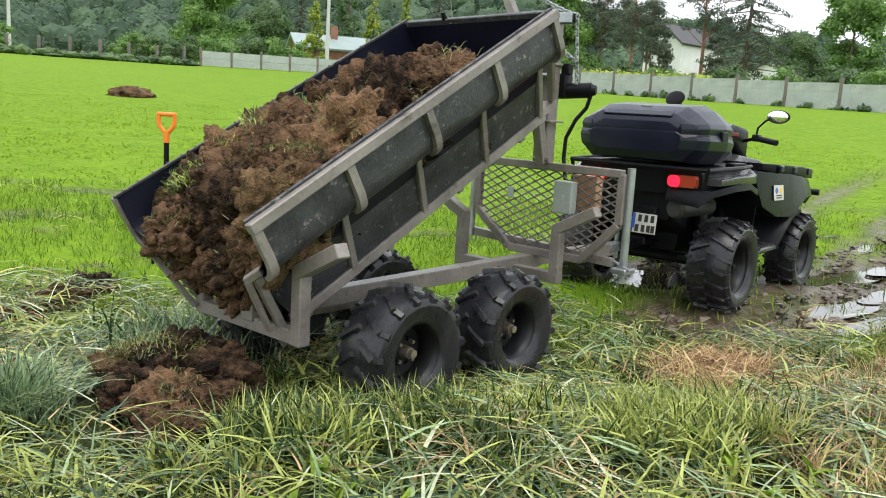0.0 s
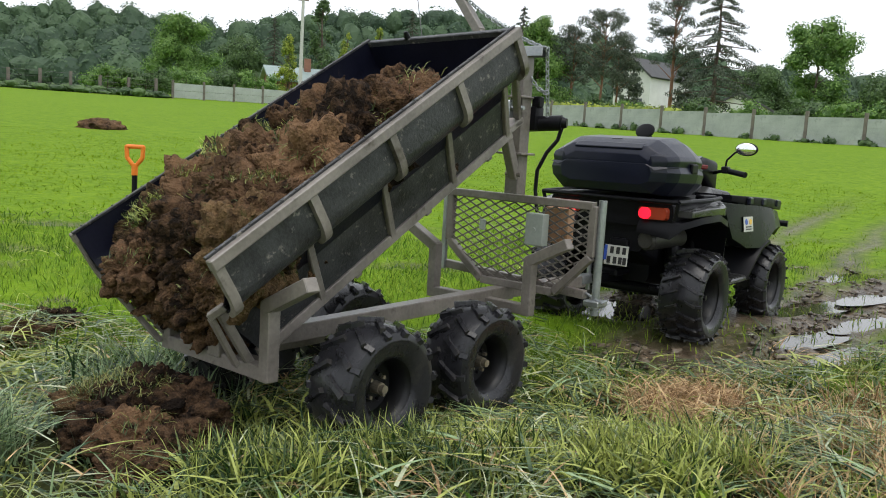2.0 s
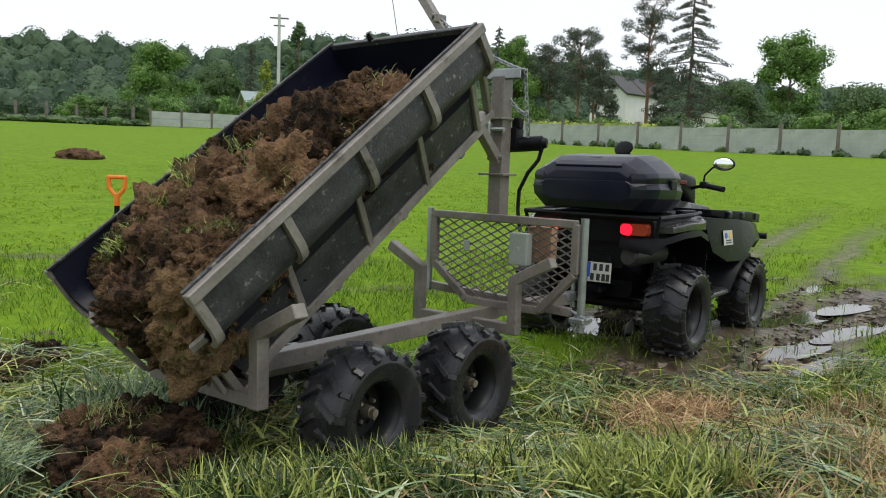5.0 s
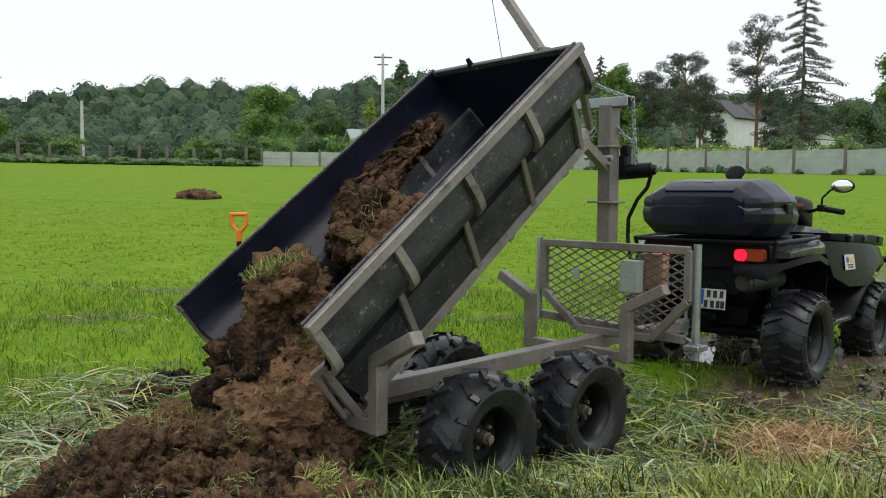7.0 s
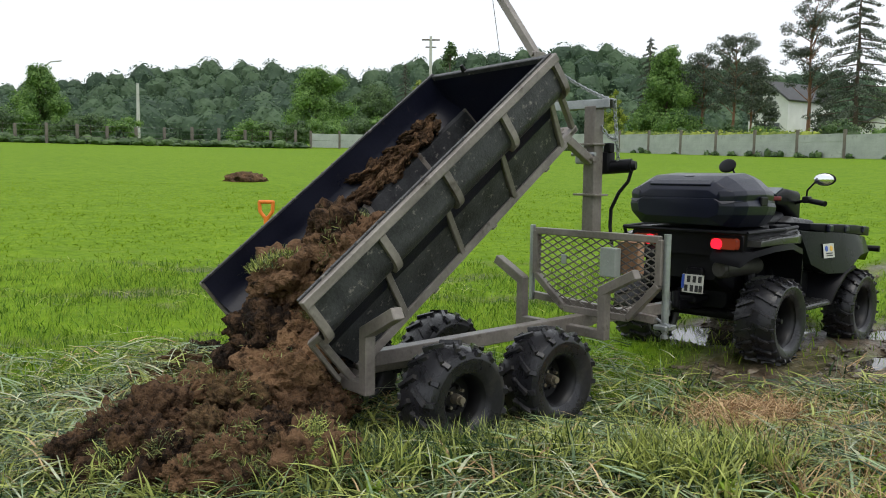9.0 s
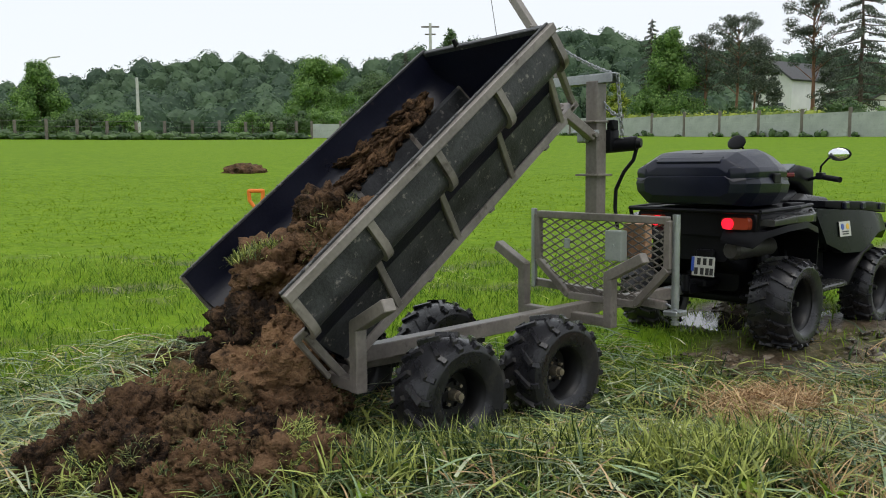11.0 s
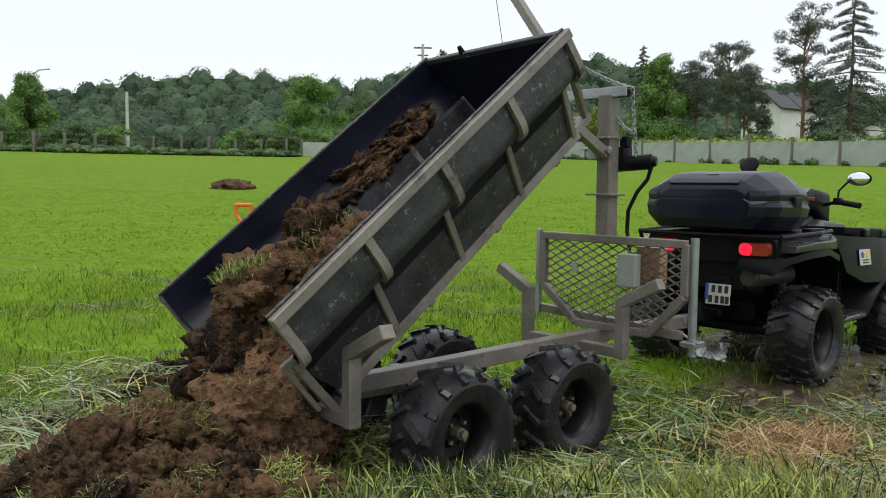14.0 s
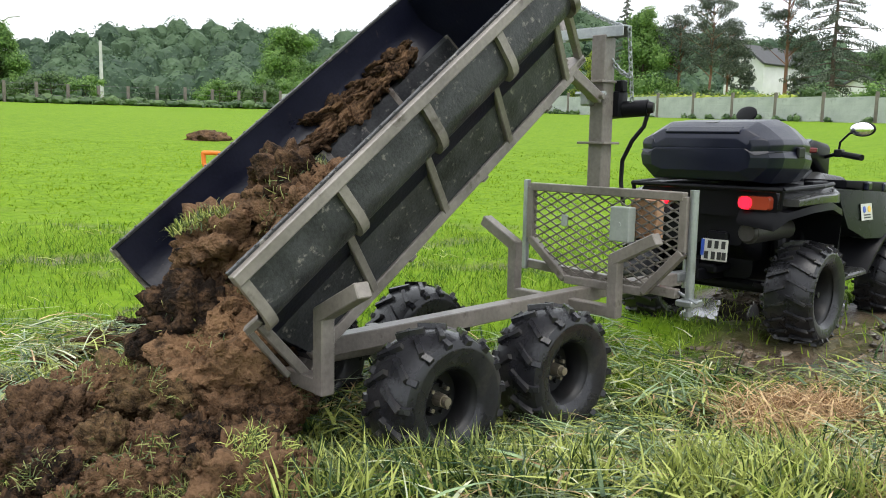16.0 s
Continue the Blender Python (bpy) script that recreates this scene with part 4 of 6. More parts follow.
    for s in (-1, 1):
        bm = bmesh.new()
        add_box(bm, (-0.04, s * 0.40, 0.375), (0.42, 0.22, 0.035), None, 0.01, 1)
        for k in range(7):
            add_box(bm, (-0.2 + 0.055 * k, s * 0.42, 0.395), (0.018, 0.16, 0.012), None, 0.003, 1)
        part("footrest", bm, M_GREY, q, "ribbed grey footrest")
        bm = bmesh.new()
        add_loft(bm, [[(0.10, s * 0.26, 0.37), (0.14, s * 0.51, 0.37), (0.17, s * 0.51, 0.37), (0.14, s * 0.26, 0.37)],
                      [(0.16, s * 0.28, 0.50), (0.22, s * 0.53, 0.48), (0.25, s * 0.53, 0.48), (0.20, s * 0.28, 0.50)],
                      [(0.20, s * 0.30, 0.62), (0.33, s * 0.54, 0.57), (0.36, s * 0.54, 0.57), (0.24, s * 0.30, 0.62)],
                      [(0.40, s * 0.32, 0.66), (0.50, s * 0.54, 0.62), (0.52, s * 0.54, 0.60), (0.42, s * 0.32, 0.64)]])
        ob = part("splash_guard", bm, M_BLACK, q)
        smooth_by_angle(ob, 50)
        bm = bmesh.new()
        add_box(bm, (-0.08, s * 0.30, 0.62), (0.50, 0.05, 0.42), Matrix.Rotation(radians(4 * s), 4, "Z"), 0.02, 2)
        part("side_cover", bm, M_BLACK, q)
        bm = bmesh.new()
        add_loft(bm, [[(-0.20, s * 0.30, 0.86), (-0.20, s * 0.44, 0.84), (-0.20, s * 0.43, 0.885), (-0.20, s * 0.28, 0.89)],
                      [(-0.12, s * 0.32, 0.66), (-0.12, s * 0.475, 0.66), (-0.13, s * 0.45, 0.885), (-0.12, s * 0.30, 0.89)],
                      [(0.10, s * 0.34, 0.58), (0.10, s * 0.505, 0.585), (0.08, s * 0.465, 0.875), (0.08, s * 0.31, 0.88)],
                      [(0.36, s * 0.36, 0.56), (0.38, s * 0.53, 0.575), (0.36, s * 0.485, 0.86), (0.36, s * 0.32, 0.865)],
                      [(0.60, s * 0.36, 0.68), (0.62, s * 0.53, 0.69), (0.60, s * 0.49, 0.84), (0.60, s * 0.32, 0.85)],
                      [(0.84, s * 0.34, 0.70), (0.86, s * 0.50, 0.70), (0.84, s * 0.47, 0.81), (0.84, s * 0.30, 0.84)],
                      [(1.0, s * 0.30, 0.62), (1.02, s * 0.42, 0.62), (1.0, s * 0.40, 0.76), (1.0, s * 0.28, 0.78)]])
        ob = part("front_fender", bm, M_GREEN, q, "wet dark green front fender panel")
        smooth_by_angle(ob, 35)
    # front rack box, bumper
    bm = bmesh.new()
    add_loft(bm, [rounded(0, 0.91, 0.40, 0.022, 0.008, 0.02), rounded(0, 0.90, 0.46, 0.03, 0.008, 0.10), rounded(0, 0.875, 0.49, 0.034, 0.008, 0.60), rounded(0, 0.85, 0.47, 0.034, 0.008, 0.92), rounded(0, 0.84, 0.40, 0.025, 0.008, 1.0)])
    ob = part("front_rack_tray", bm, M_BLACK, q, "black front rack tray")
    smooth_by_angle(ob, 40)
    for s in (-1, 1):
        for x in (0.16, 0.45, 0.78):
            bm = bmesh.new()
            add_box(bm, (x, s * 0.478, 0.905 - 0.045 * x), (0.07, 0.03, 0.05), None, 0.008, 1)
            part("rack_clip", bm, M_CASE, q)
    bm = bmesh.new()
    for s in (-1, 1):
        add_path(bm, [(0.90, s * 0.30, 0.58), (1.14, s * 0.34, 0.66), (1.20, s * 0.34, 0.70), (0.92, s * 0.38, 0.83)], 0.016)
        add_rod(bm, (1.19, s * 0.34, 0.70), (1.20, s * 0.46, 0.70), 0.024, 10)
    add_path(bm, [(1.2, -0.34, 0.70), (1.23, 0, 0.70), (1.2, 0.34, 0.70)], 0.016)
    part("front_bumper", bm, M_BLACK, q)
    bm = bmesh.new()
    add_loft(bm, [rounded(0, 0.74, 0.30, 0.10, 0.04, 0.75), rounded(0, 0.72, 0.24, 0.09, 0.04, 1.06)])
    part("front_cowl", bm, M_GREEN, q)
    # handlebar, pod, mirrors
    bm = bmesh.new()
    add_path(bm, [(0.27, -0.36, 1.07), (0.33, -0.22, 1.085), (0.40, -0.08, 1.05), (0.40, 0.08, 1.05), (0.33, 0.22, 1.085), (0.27, 0.36, 1.07)], 0.012)
    add_rod(bm, (0.58, 0, 0.84), (0.40, 0, 1.05), 0.03, 10)
    bar = part("handlebar", bm, M_BLACK, q)
    for s in (-1, 1):
        bm = bmesh.new()
        add_rod(bm, (0.25, s * 0.40, 1.066), (0.31, s * 0.27, 1.083), 0.02, 12)
        part("grip", bm, M_BLACK, bar)
        bm = bmesh.new()
        add_box(bm, (0.33, s * 0.235, 1.09), (0.07, 0.05, 0.05), None, 0.012, 2)
        part("switch_block", bm, M_BLACK, bar)
        bm = bmesh.new()
        add_path(bm, [(0.33, s * 0.23, 1.10), (0.32, s * 0.24, 1.16), (0.27, s * (0.31 if s < 0 else 0.27), 1.215), (0.24, s * (0.37 if s < 0 else 0.31), 1.225 + (0.085 if s > 0 else 0.0))], 0.007)
        stem = part("mirror_stem", bm, M_BLACK, bar)
        for name, mat, ox, r in (("mirror_back", M_BLACK, 0.012, 0.074 if s < 0 else 0.09), ("mirror_glass", M_CHROME, -0.006 if s < 0 else 0.022, 0.066)):
            bm = bmesh.new()
            sp = bmesh.ops.create_uvsphere(bm, u_segments=20, v_segments=10, radius=1)
            bmesh.ops.transform(bm, matrix=Matrix.Translation((0.215 + ox, s * (0.40 if s < 0 else 0.345), 1.24 + (0.095 if s > 0 else 0.0))) @ Matrix.Rotation(radians(s * -18), 4, "Z") @ Matrix.Rotation(radians(16 if s > 0 else 0), 4, "Y") @ Matrix.Diagonal((0.014, r, r * 0.62, 1)), verts=sp["verts"])
            part(name, bm, mat, stem, smooth=True)
    bm = bmesh.new()
    add_loft(bm, [rounded(-0.03, 1.09, 0.09, 0.035, 0.02, 0.10), rounded(-0.03, 1.10, 0.11, 0.07, 0.03, 0.22), rounded(-0.02, 1.03, 0.11, 0.12, 0.04, 0.46)])
    pod = part("instrument_pod", bm, M_BLACK, q)
    smooth_by_angle(pod)
    bm = bmesh.new()
    add_box(bm, (0.155, -0.03, 1.150), (0.13, 0.15, 0.014), Matrix.Rotation(radians(-20), 4, "Y"), 0.004, 1)
    part("display", bm, M_GLASS, pod, "grey glass display")
    # sticker
    bm = bmesh.new()
    add_box(bm, (0, 0, 0), (0.15, 0.003, 0.10), None, 0, 1)
    st = part("sticker", bm, M_PLATE, q, "white warning sticker with blue and yellow signs")
    st.matrix_basis = pose(0.12, -0.494, 0.745, -8, 0, -5)
    for x, mat in ((-0.035, M_BLUE), (0.032, M_YELLOW)):
        bm = bmesh.new()
        add_rod(bm, (x, 0.0, 0.015), (x, -0.004, 0.015), 0.02, 14)
        part("sign_dot", bm, mat, st)
    for z in (-0.018, -0.034):
        bm = bmesh.new()
        add_box(bm, (0, -0.003, z), (0.085, 0.002, 0.008), None, 0, 1)
        part("ink_bar", bm, M_INK, st)
    return q


quad_bike()


# ---- spade ----
def spade():
    sx, sy = 0.62, 2.34
    z0 = gz(sx, sy) - 0.045
    sp = tagged(empty("spade", pose(sx, sy, z0, 0, 0, 42)), "black spade with orange D-handle standing in the turf", "spade")
    bm = bmesh.new()
    add_rod(bm, (0, 0, 0.12), (0.0, 0, 0.87), 0.017, 14)
    part("shaft", bm, M_BLACK, sp)
    bm = bmesh.new()
    add_rod(bm, (0, 0, 0.855), (0, 0, 0.93), 0.020, 14)
    a = [(0, -0.012, 0.92), (0, -0.048, 0.965), (0, -0.052, 1.035), (0, 0.052, 1.035), (0, 0.048, 0.965), (0, 0.012, 0.92)]
    add_path(bm, a, 0.014, 10)
    part("handle", bm, M_ORANGE, sp, "orange plastic D-handle")
    bm = bmesh.new()
    add_loft(bm, [[(0.004, -0.09, -0.1), (0.004, 0.09, -0.1), (-0.004, 0.09, -0.1), (-0.004, -0.09, -0.1)], [(0.01, -0.095, 0.14), (0.01, 0.095, 0.14), (0.0, 0.095, 0.14), (0.0, -0.095, 0.14)], [(0.012, -0.03, 0.2), (0.012, 0.03, 0.2), (-0.01, 0.03, 0.2), (-0.01, -0.03, 0.2)]])
    part("blade", bm, M_BLACK, sp)


spade()


# ---- soil: clods that slide out of the box and fall ----
def clod_mesh(name, seed, mat, sub=5, rough=0.45, grit=130):
    """A broken lump: angular fragments parted by crevices, with loose grit on its skin."""
    rnd = random.Random(seed)
    bm = bmesh.new()
    bmesh.ops.create_icosphere(bm, subdivisions=sub, radius=1.0)
    o = Vector((seed * 7.3, seed * 3.1, seed * 1.7))

    def broken(p, scale, deep, jut):
        dist, cells = noise.voronoi(p * scale + o)
        return deep * (min(1.0, (dist[1] - dist[0]) * 3.0) - 0.6) + jut * noise.noise(cells[0] * 3.7)
    for v in bm.verts:
        d = v.co.normalized()
        h = noise.fractal(d * 1.1 + o, 0.9, 2.0, 2) * rough
        h += broken(d, 1.6, 0.24, 0.26) + broken(d, 3.8, 0.15, 0.16) + broken(d, 8.0, 0.07, 0.08)
        h += 0.035 * noise.noise(d * 24 + o)
        v.co = d * max(0.35, 1 + h)
    skin = list(bm.verts)
    for _ in range(grit):
        c = rnd.choice(skin).co.copy()
        r = 0.022 + 0.06 * rnd.random() ** 2.2
        q = bmesh.ops.create_icosphere(bm, subdivisions=1, radius=1.0)
        turn = Euler((rnd.uniform(0, 6), rnd.uniform(0, 6), 0)).to_matrix().to_4x4()
        bmesh.ops.transform(bm, matrix=Matrix.Translation(c) @ turn @ Matrix.Diagonal((r * rnd.uniform(0.7, 1.6), r, r * rnd.uniform(0.6, 1.0), 1)), verts=q["verts"])
    me = bpy.data.meshes.new(name)
    bm.to_mesh(me)
    bm.free()
    me.shade_smooth()
    for m in mat:
        me.materials.append(m)
    return me


CLODS = [clod_mesh("soil_clod", i, ((M_SOIL,), (M_SOIL,), (M_SAND,), (M_SOIL,), (M_TURF,))[i % 5]) for i in range(10)]
CRUMBS = [clod_mesh("soil_crumb", 20 + i, ((M_SOIL,), (M_SAND,))[i % 2], 4, grit=24) for i in range(4)]


def tuft_on(parent, size, count, seed, mat=None, spread=0.8, tall=1.0):
    """Short grass that grows on a turf clod, as one part."""
    rnd = random.Random(seed)
    verts, faces = [], []
    for _ in range(int(count * 2.6)):
        a, r = rnd.uniform(0, 6.28), spread * math.sqrt(rnd.random())
        p = Vector((r * math.cos(a), r * math.sin(a), 0.75 * math.sqrt(max(0.0, 1.1 - r * r)))) * size
        lean = Vector((rnd.uniform(-1, 1), rnd.uniform(-1, 1), rnd.uniform(0.0, 1.2))).normalized()
        ln = rnd.uniform(0.018, 0.065) * tall
        sd = Vector((-lean.y, lean.x, 0.1)).normalized() * 0.002
        k = len(verts)
        verts += [p - sd, p + sd, p + lean * ln * 0.6 + sd * 0.8, p + lean * ln * 0.6 - sd * 0.8, p + lean * ln - Vector((0, 0, ln * 0.25))]
        faces += [(k, k + 1, k + 2, k + 3), (k + 3, k + 2, k + 4)]
    ob = mesh_of("grass_tuft", verts, faces, mat or M_TURFBLADE)
    ob.parent = parent
    return tagged(ob, kind="stuff")


SOIL_MOVES = []


def clod(kind, size, turf=0, label="", group="", small=False):
    me = (CRUMBS if small else CLODS)[kind % (4 if small else 10)]
    ob = new("soil_clod", me)
    ob.scale = size
    ob.rotation_mode = "QUATERNION"
    names = {2: "crumbly ochre sandy clod of soil", 4: "brown clod of soil matted with turf roots"}
    tagged(ob, label or names.get(kind % 5, "dark brown damp clod of soil"), "soil clod", group)
    if turf:
        # the tuft keeps the clod's own unit size
        tuft_on(ob, size[0], turf, kind * 31 + turf, M_GRASS if turf > 250 else None, tall=1.3 if turf > 250 else 1.0)
        ob.children[0].scale = [1 / k for k in size]
    return ob


def local(u, y, v, a=0, b=0, c=0):
    return pose(u, y, v, a, b, c)


def carried_rows(loc, until=16.0):
    ts = [t for t, _ in TIPS if t <= until]
    if ts[-1] < until:
        ts.append(until)
    return [(t, box_pose(t) @ loc) for t in ts]


def falling_rows(loc, start, leave, land, rest, hop=0.12):
    """Ride with the box until start, slide down the floor to its edge by leave, fall onto rest by land, then lie still."""
    rows = [(t, m) for t, m in carried_rows(loc, start)]
    u, y, v = loc.translation
    q0 = loc.to_quaternion()
    edge = Matrix.LocRotScale((0.06, y, min(v, 0.26)), q0 @ Euler((0, radians(-25), 0)).to_quaternion(), None)
    n = max(2, int((leave - start) / 0.15))
    for i in range(1, n + 1):
        f = i / n
        g = f * f * 0.6 + f * 0.4
        m = Matrix.LocRotScale(loc.translation.lerp(edge.translation, g), q0.slerp(edge.to_quaternion(), g), None)
        rows.append((start + (leave - start) * f, box_pose(start + (leave - start) * f) @ m))
    a = rows[-1][1]
    qa, qb = a.to_quaternion(), rest.to_quaternion()
    if qa.rotation_difference(qb).angle > 1.4:
        qb = qa.slerp(qb, 1.4 / qa.rotation_difference(qb).angle)
    n = max(2, int((land - leave) / 0.1))
    for i in range(1, n + 1):
        f = i / n
        p = a.translation.lerp(rest.translation, f ** 1.8)
        p.z = a.translation.z + (rest.translation.z - a.translation.z) * min(1.0, 1.25 * f) ** 2
        rows.append((leave + (land - leave) * f, Matrix.LocRotScale(p, qa.slerp(qb, f), None)))
    rows.append((16.0, rows[-1][1]))
    return rows


def soil():
    rnd = random.Random(11)
    # clods that lay on the grass before the load came down
    for x, y, z, s, k, tf in ((-0.60, 0.22, 0.08, 0.20, 0, 160), (-0.48, 0.06, 0.06, 0.17, 3, 0), (-0.70, 0.02, 0.03, 0.16, 2, 40), (-0.46, 0.26, 0.08, 0.15, 1, 0), (-0.80, -0.15, 0.0, 0.12, 7, 20),
                              (-0.66, 0.40, 0.05, 0.13, 4, 120), (-0.62, -0.12, 0.02, 0.14, 5, 0), (-0.74, 0.20, 0.03, 0.13, 6, 0)):
        ob = clod(k, (s, s * 0.95, s * 0.75), tf, group="spilt clods")
        ob.matrix_basis = pose(x, y, gz(x, y) + z + 0.05, 0, 0, rnd.uniform(0, 360)) @ Matrix.Diagonal((*ob.scale, 1))
    # where the load comes to lie: broad foot first, then the crest under the open end
    ends = [(-0.50, 0.08, 0.14), (-0.58, 0.32, 0.14), (-0.72, 0.04, 0.10), (-0.46, 0.30, 0.16), (-0.62, 0.50, 0.10), (-0.84, -0.20, 0.06),
            (-0.62, 0.66, 0.07), (-1.02, -0.10, 0.05), (-0.98, 0.42, 0.06), (-1.14, 0.16, 0.05), (-0.78, 0.32, 0.13), (-0.70, -0.40, 0.05),
            (-0.40, 0.34, 0.28), (-0.56, 0.10, 0.26), (-0.48, 0.54, 0.18), (-0.44, 0.20, 0.32), (-0.90, 0.70, 0.05), (-0.66, 0.50, 0.14),
            (-0.38, 0.16, 0.40), (-0.50, 0.30, 0.36), (-0.95, -0.38, 0.04), (-0.34, 0.42, 0.38), (-0.88, 0.16, 0.10), (-1.26, 0.08, 0.03), (-0.70, -0.12, 0.10)]
    i = 0
    spans = ((0.48, 0.40, 4.5, 5.34), (0.60, 0.47, 4.75, 5.5), (0.86, 0.49, 5.0, 5.72), (1.12, 0.48, 5.1, 5.92), (1.38, 0.46, 5.2, 6.25), (1.62, 0.42, 5.2, 6.6))
    for row, (u, top, t_go, t_off) in enumerate(spans):
        for col in (-0.26, 0.02, 0.27):
            for lay, v in enumerate((0.16, top - 0.05)):
                s = rnd.uniform(0.175, 0.215) * (0.70 if lay == 0 else 1.0)
                yy = BOX_Y + col * (0.40 if lay == 0 else 0.60 if col < 0 else 0.88) + rnd.uniform(-0.015, 0.015)
                loc = local(u + rnd.uniform(-0.04, 0.04), yy, v + rnd.uniform(-0.03, 0.03) - 0.07 * (col > 0.2) * lay, rnd.uniform(-60, 60), rnd.uniform(-60, 60), rnd.uniform(0, 360))
                kind = rnd.randrange(10)
                turf = 330 if lay == 1 and col > 0.2 and row in (1, 2, 3, 4) else (160 if rnd.random() < 0.45 else 30)
                ob = clod(kind, (s, s, s * 0.92), turf, group="tipped soil load")
                if row == 5 or (row == 4 and (lay == 0 or col > 0.2)):
                    # the last of the load creeps down and stops at the open end
                    stop = local(0.33 + 0.24 * (row == 5) + 0.10 * lay * (row == 5) + 0.05 * (col > 0), BOX_Y + (yy - BOX_Y) * 0.75 + 0.03, 0.17 + 0.20 * lay, *[rnd.uniform(-60, 60) for _ in range(3)])
                    t0, t1 = t_go + rnd.uniform(0, 0.15), (7.6 if row == 4 else 8.6)
                    rows = carried_rows(loc, t0)
                    qa, qb = loc.to_quaternion(), stop.to_quaternion()
                    ang = qa.rotation_difference(qb).angle
                    for k in range(1, 11):
                        f = k / 10
                        g = 1 - (1 - f) ** 2
                        tt = t0 + (t1 - t0) * f
                        rows.append((tt, box_pose(tt) @ Matrix.LocRotScale(loc.translation.lerp(stop.translation, g), qa.slerp(qb, g * min(1, 0.5 / max(ang, 0.01))), None)))
                    last = rows[-1][1]
                    for tt in (11.5, 16.0):
                        if tt > rows[-1][0]:
                            rows.append((tt, box_pose(tt) @ box_pose(t1).inverted() @ last))
                else:
                    x, y, z = ends[i % len(ends)]
                    i += 1
                    rest = pose(x, y, gz(x, y) + z * 1.1 + (0.05 if z > 0.2 else -0.01), rnd.uniform(-50, 50), rnd.uniform(-50, 50), rnd.uniform(0, 360))
                    st = t_go + rnd.uniform(0, 0.12) - 0.08 * lay
                    lv = t_off + rnd.uniform(0, 0.2) - 0.1 * lay
                    rows = falling_rows(loc, st, lv, lv + 0.55, rest)
                SOIL_MOVES.append((ob, rows))
    # turf and soil along the far rail, and the stream that pours over the open end
    pour = [(0.30, 0.30, 0.34, 5.62), (0.44, 0.36, 0.42, 5.72), (0.64, 0.36, 0.44, 5.85), (0.84, 0.36, 0.44, 6.0), (1.04, 0.36, 0.43, 6.2), (0.42, 0.05, 0.36, 5.50), (0.50, -0.20, 0.34, 5.60), (0.38, 0.14, 0.24, 5.46),
            (0.40, -0.12, 0.22, 5.42), (0.32, 0.33, 0.32, 5.36), (0.54, 0.14, 0.40, 5.7),
            (0.31, 0.02, 0.13, 5.5), (0.32, -0.13, 0.12, 5.46), (0.33, 0.16, 0.13, 5.44), (0.28, 0.24, 0.20, 5.38), (0.29, -0.02, 0.22, 5.4)]
    for k, (u, col, v, lv) in enumerate(pour):
        s = rnd.uniform(0.145, 0.18) * (1.0 if k < 11 else 0.8)
        # k >= 11: dark soil only, its colour standing for shade in the mouth
        ob = clod(k * 3 + 1 if k < 11 else 5 * k, (s, s, s * 0.9), 260 if 0 < k < 5 else 30, group="tipped soil load")
        x, y, z = ends[(k * 5 + 3) % len(ends)]
        rest = pose(x + 0.05, y + 0.06, gz(x, y) + z * 0.8 + 0.02, rnd.uniform(-40, 40), rnd.uniform(-40, 40), rnd.uniform(0, 360))
        loc = local(u, BOX_Y + col, v, rnd.uniform(-40, 40), rnd.uniform(-40, 40), rnd.uniform(0, 360))
        SOIL_MOVES.append((ob, falling_rows(loc, 4.9 + 0.03 * k, lv, lv + 0.55, rest)))
    # one clod that breaks off early and drops on the first heap
    ob = clod(5, (0.13, 0.12, 0.11), 40, group="tipped soil load")
    SOIL_MOVES.append((ob, falling_rows(local(0.24, BOX_Y + 0.30, 0.36, 20, 10, 40), 1.9, 2.4, 2.85, pose(-0.68, 0.30, gz(-0.68, 0.30) + 0.15, 0, 30, 80))))
    # fist-sized lumps that roll down over the heap
    for k in range(46):
        a, r = rnd.uniform(0, 6.28), 0.15 + 0.85 * math.sqrt(rnd.random())
        x, y = -0.82 + 0.62 * r * math.cos(a), 0.14 + 0.60 * r * math.sin(a)
        s = rnd.uniform(0.07, 0.14)
        ob = clod(k * 7 + 2, (s, s * 0.9, s * 0.85), 40 if k % 3 == 0 else 0, group="lumps on the heap")
        top = 0.26 * (1 - r) + 0.09 + 0.10 * smooth_step(-0.65, -0.4, x)
        rest = pose(x, y, gz(x, y) + top, rnd.uniform(-60, 60), rnd.uniform(-60, 60), rnd.uniform(0, 360))
        loc = local(rnd.uniform(0.3, 0.9), BOX_Y + rnd.uniform(-0.2, 0.3), rnd.uniform(0.15, 0.34))
        lv = rnd.uniform(5.6, 6.6)
        SOIL_MOVES.append((ob, falling_rows(loc, lv - 0.6, lv, lv + 0.45, rest)))
    # crumbs round the heap
    for k in range(60):
        a, r = rnd.uniform(0, 6.28), rnd.uniform(0.35, 1.05)
        x, y = -0.78 + 0.72 * r * math.cos(a), 0.26 + 0.66 * r * math.sin(a)
        s = rnd.uniform(0.02, 0.055)
        ob = clod(k, (s, s, s * 0.8), 0, "small crumbs of brown soil beside the heap", "crumbs", small=True)
        ob.name = "soil_crumb"
        rest = pose(x, y, gz(x, y) + s * 0.5 + 0.05 * (r < 0.7), 0, 0, rnd.uniform(0, 360))
        loc = local(rnd.uniform(0.2, 0.7), BOX_Y + rnd.uniform(-0.2, 0.2), rnd.uniform(0.1, 0.25))
        lv = rnd.uniform(5.5, 6.4)
        SOIL_MOVES.append((ob, falling_rows(loc, lv - 0.5, lv, lv + 0.45, rest)))
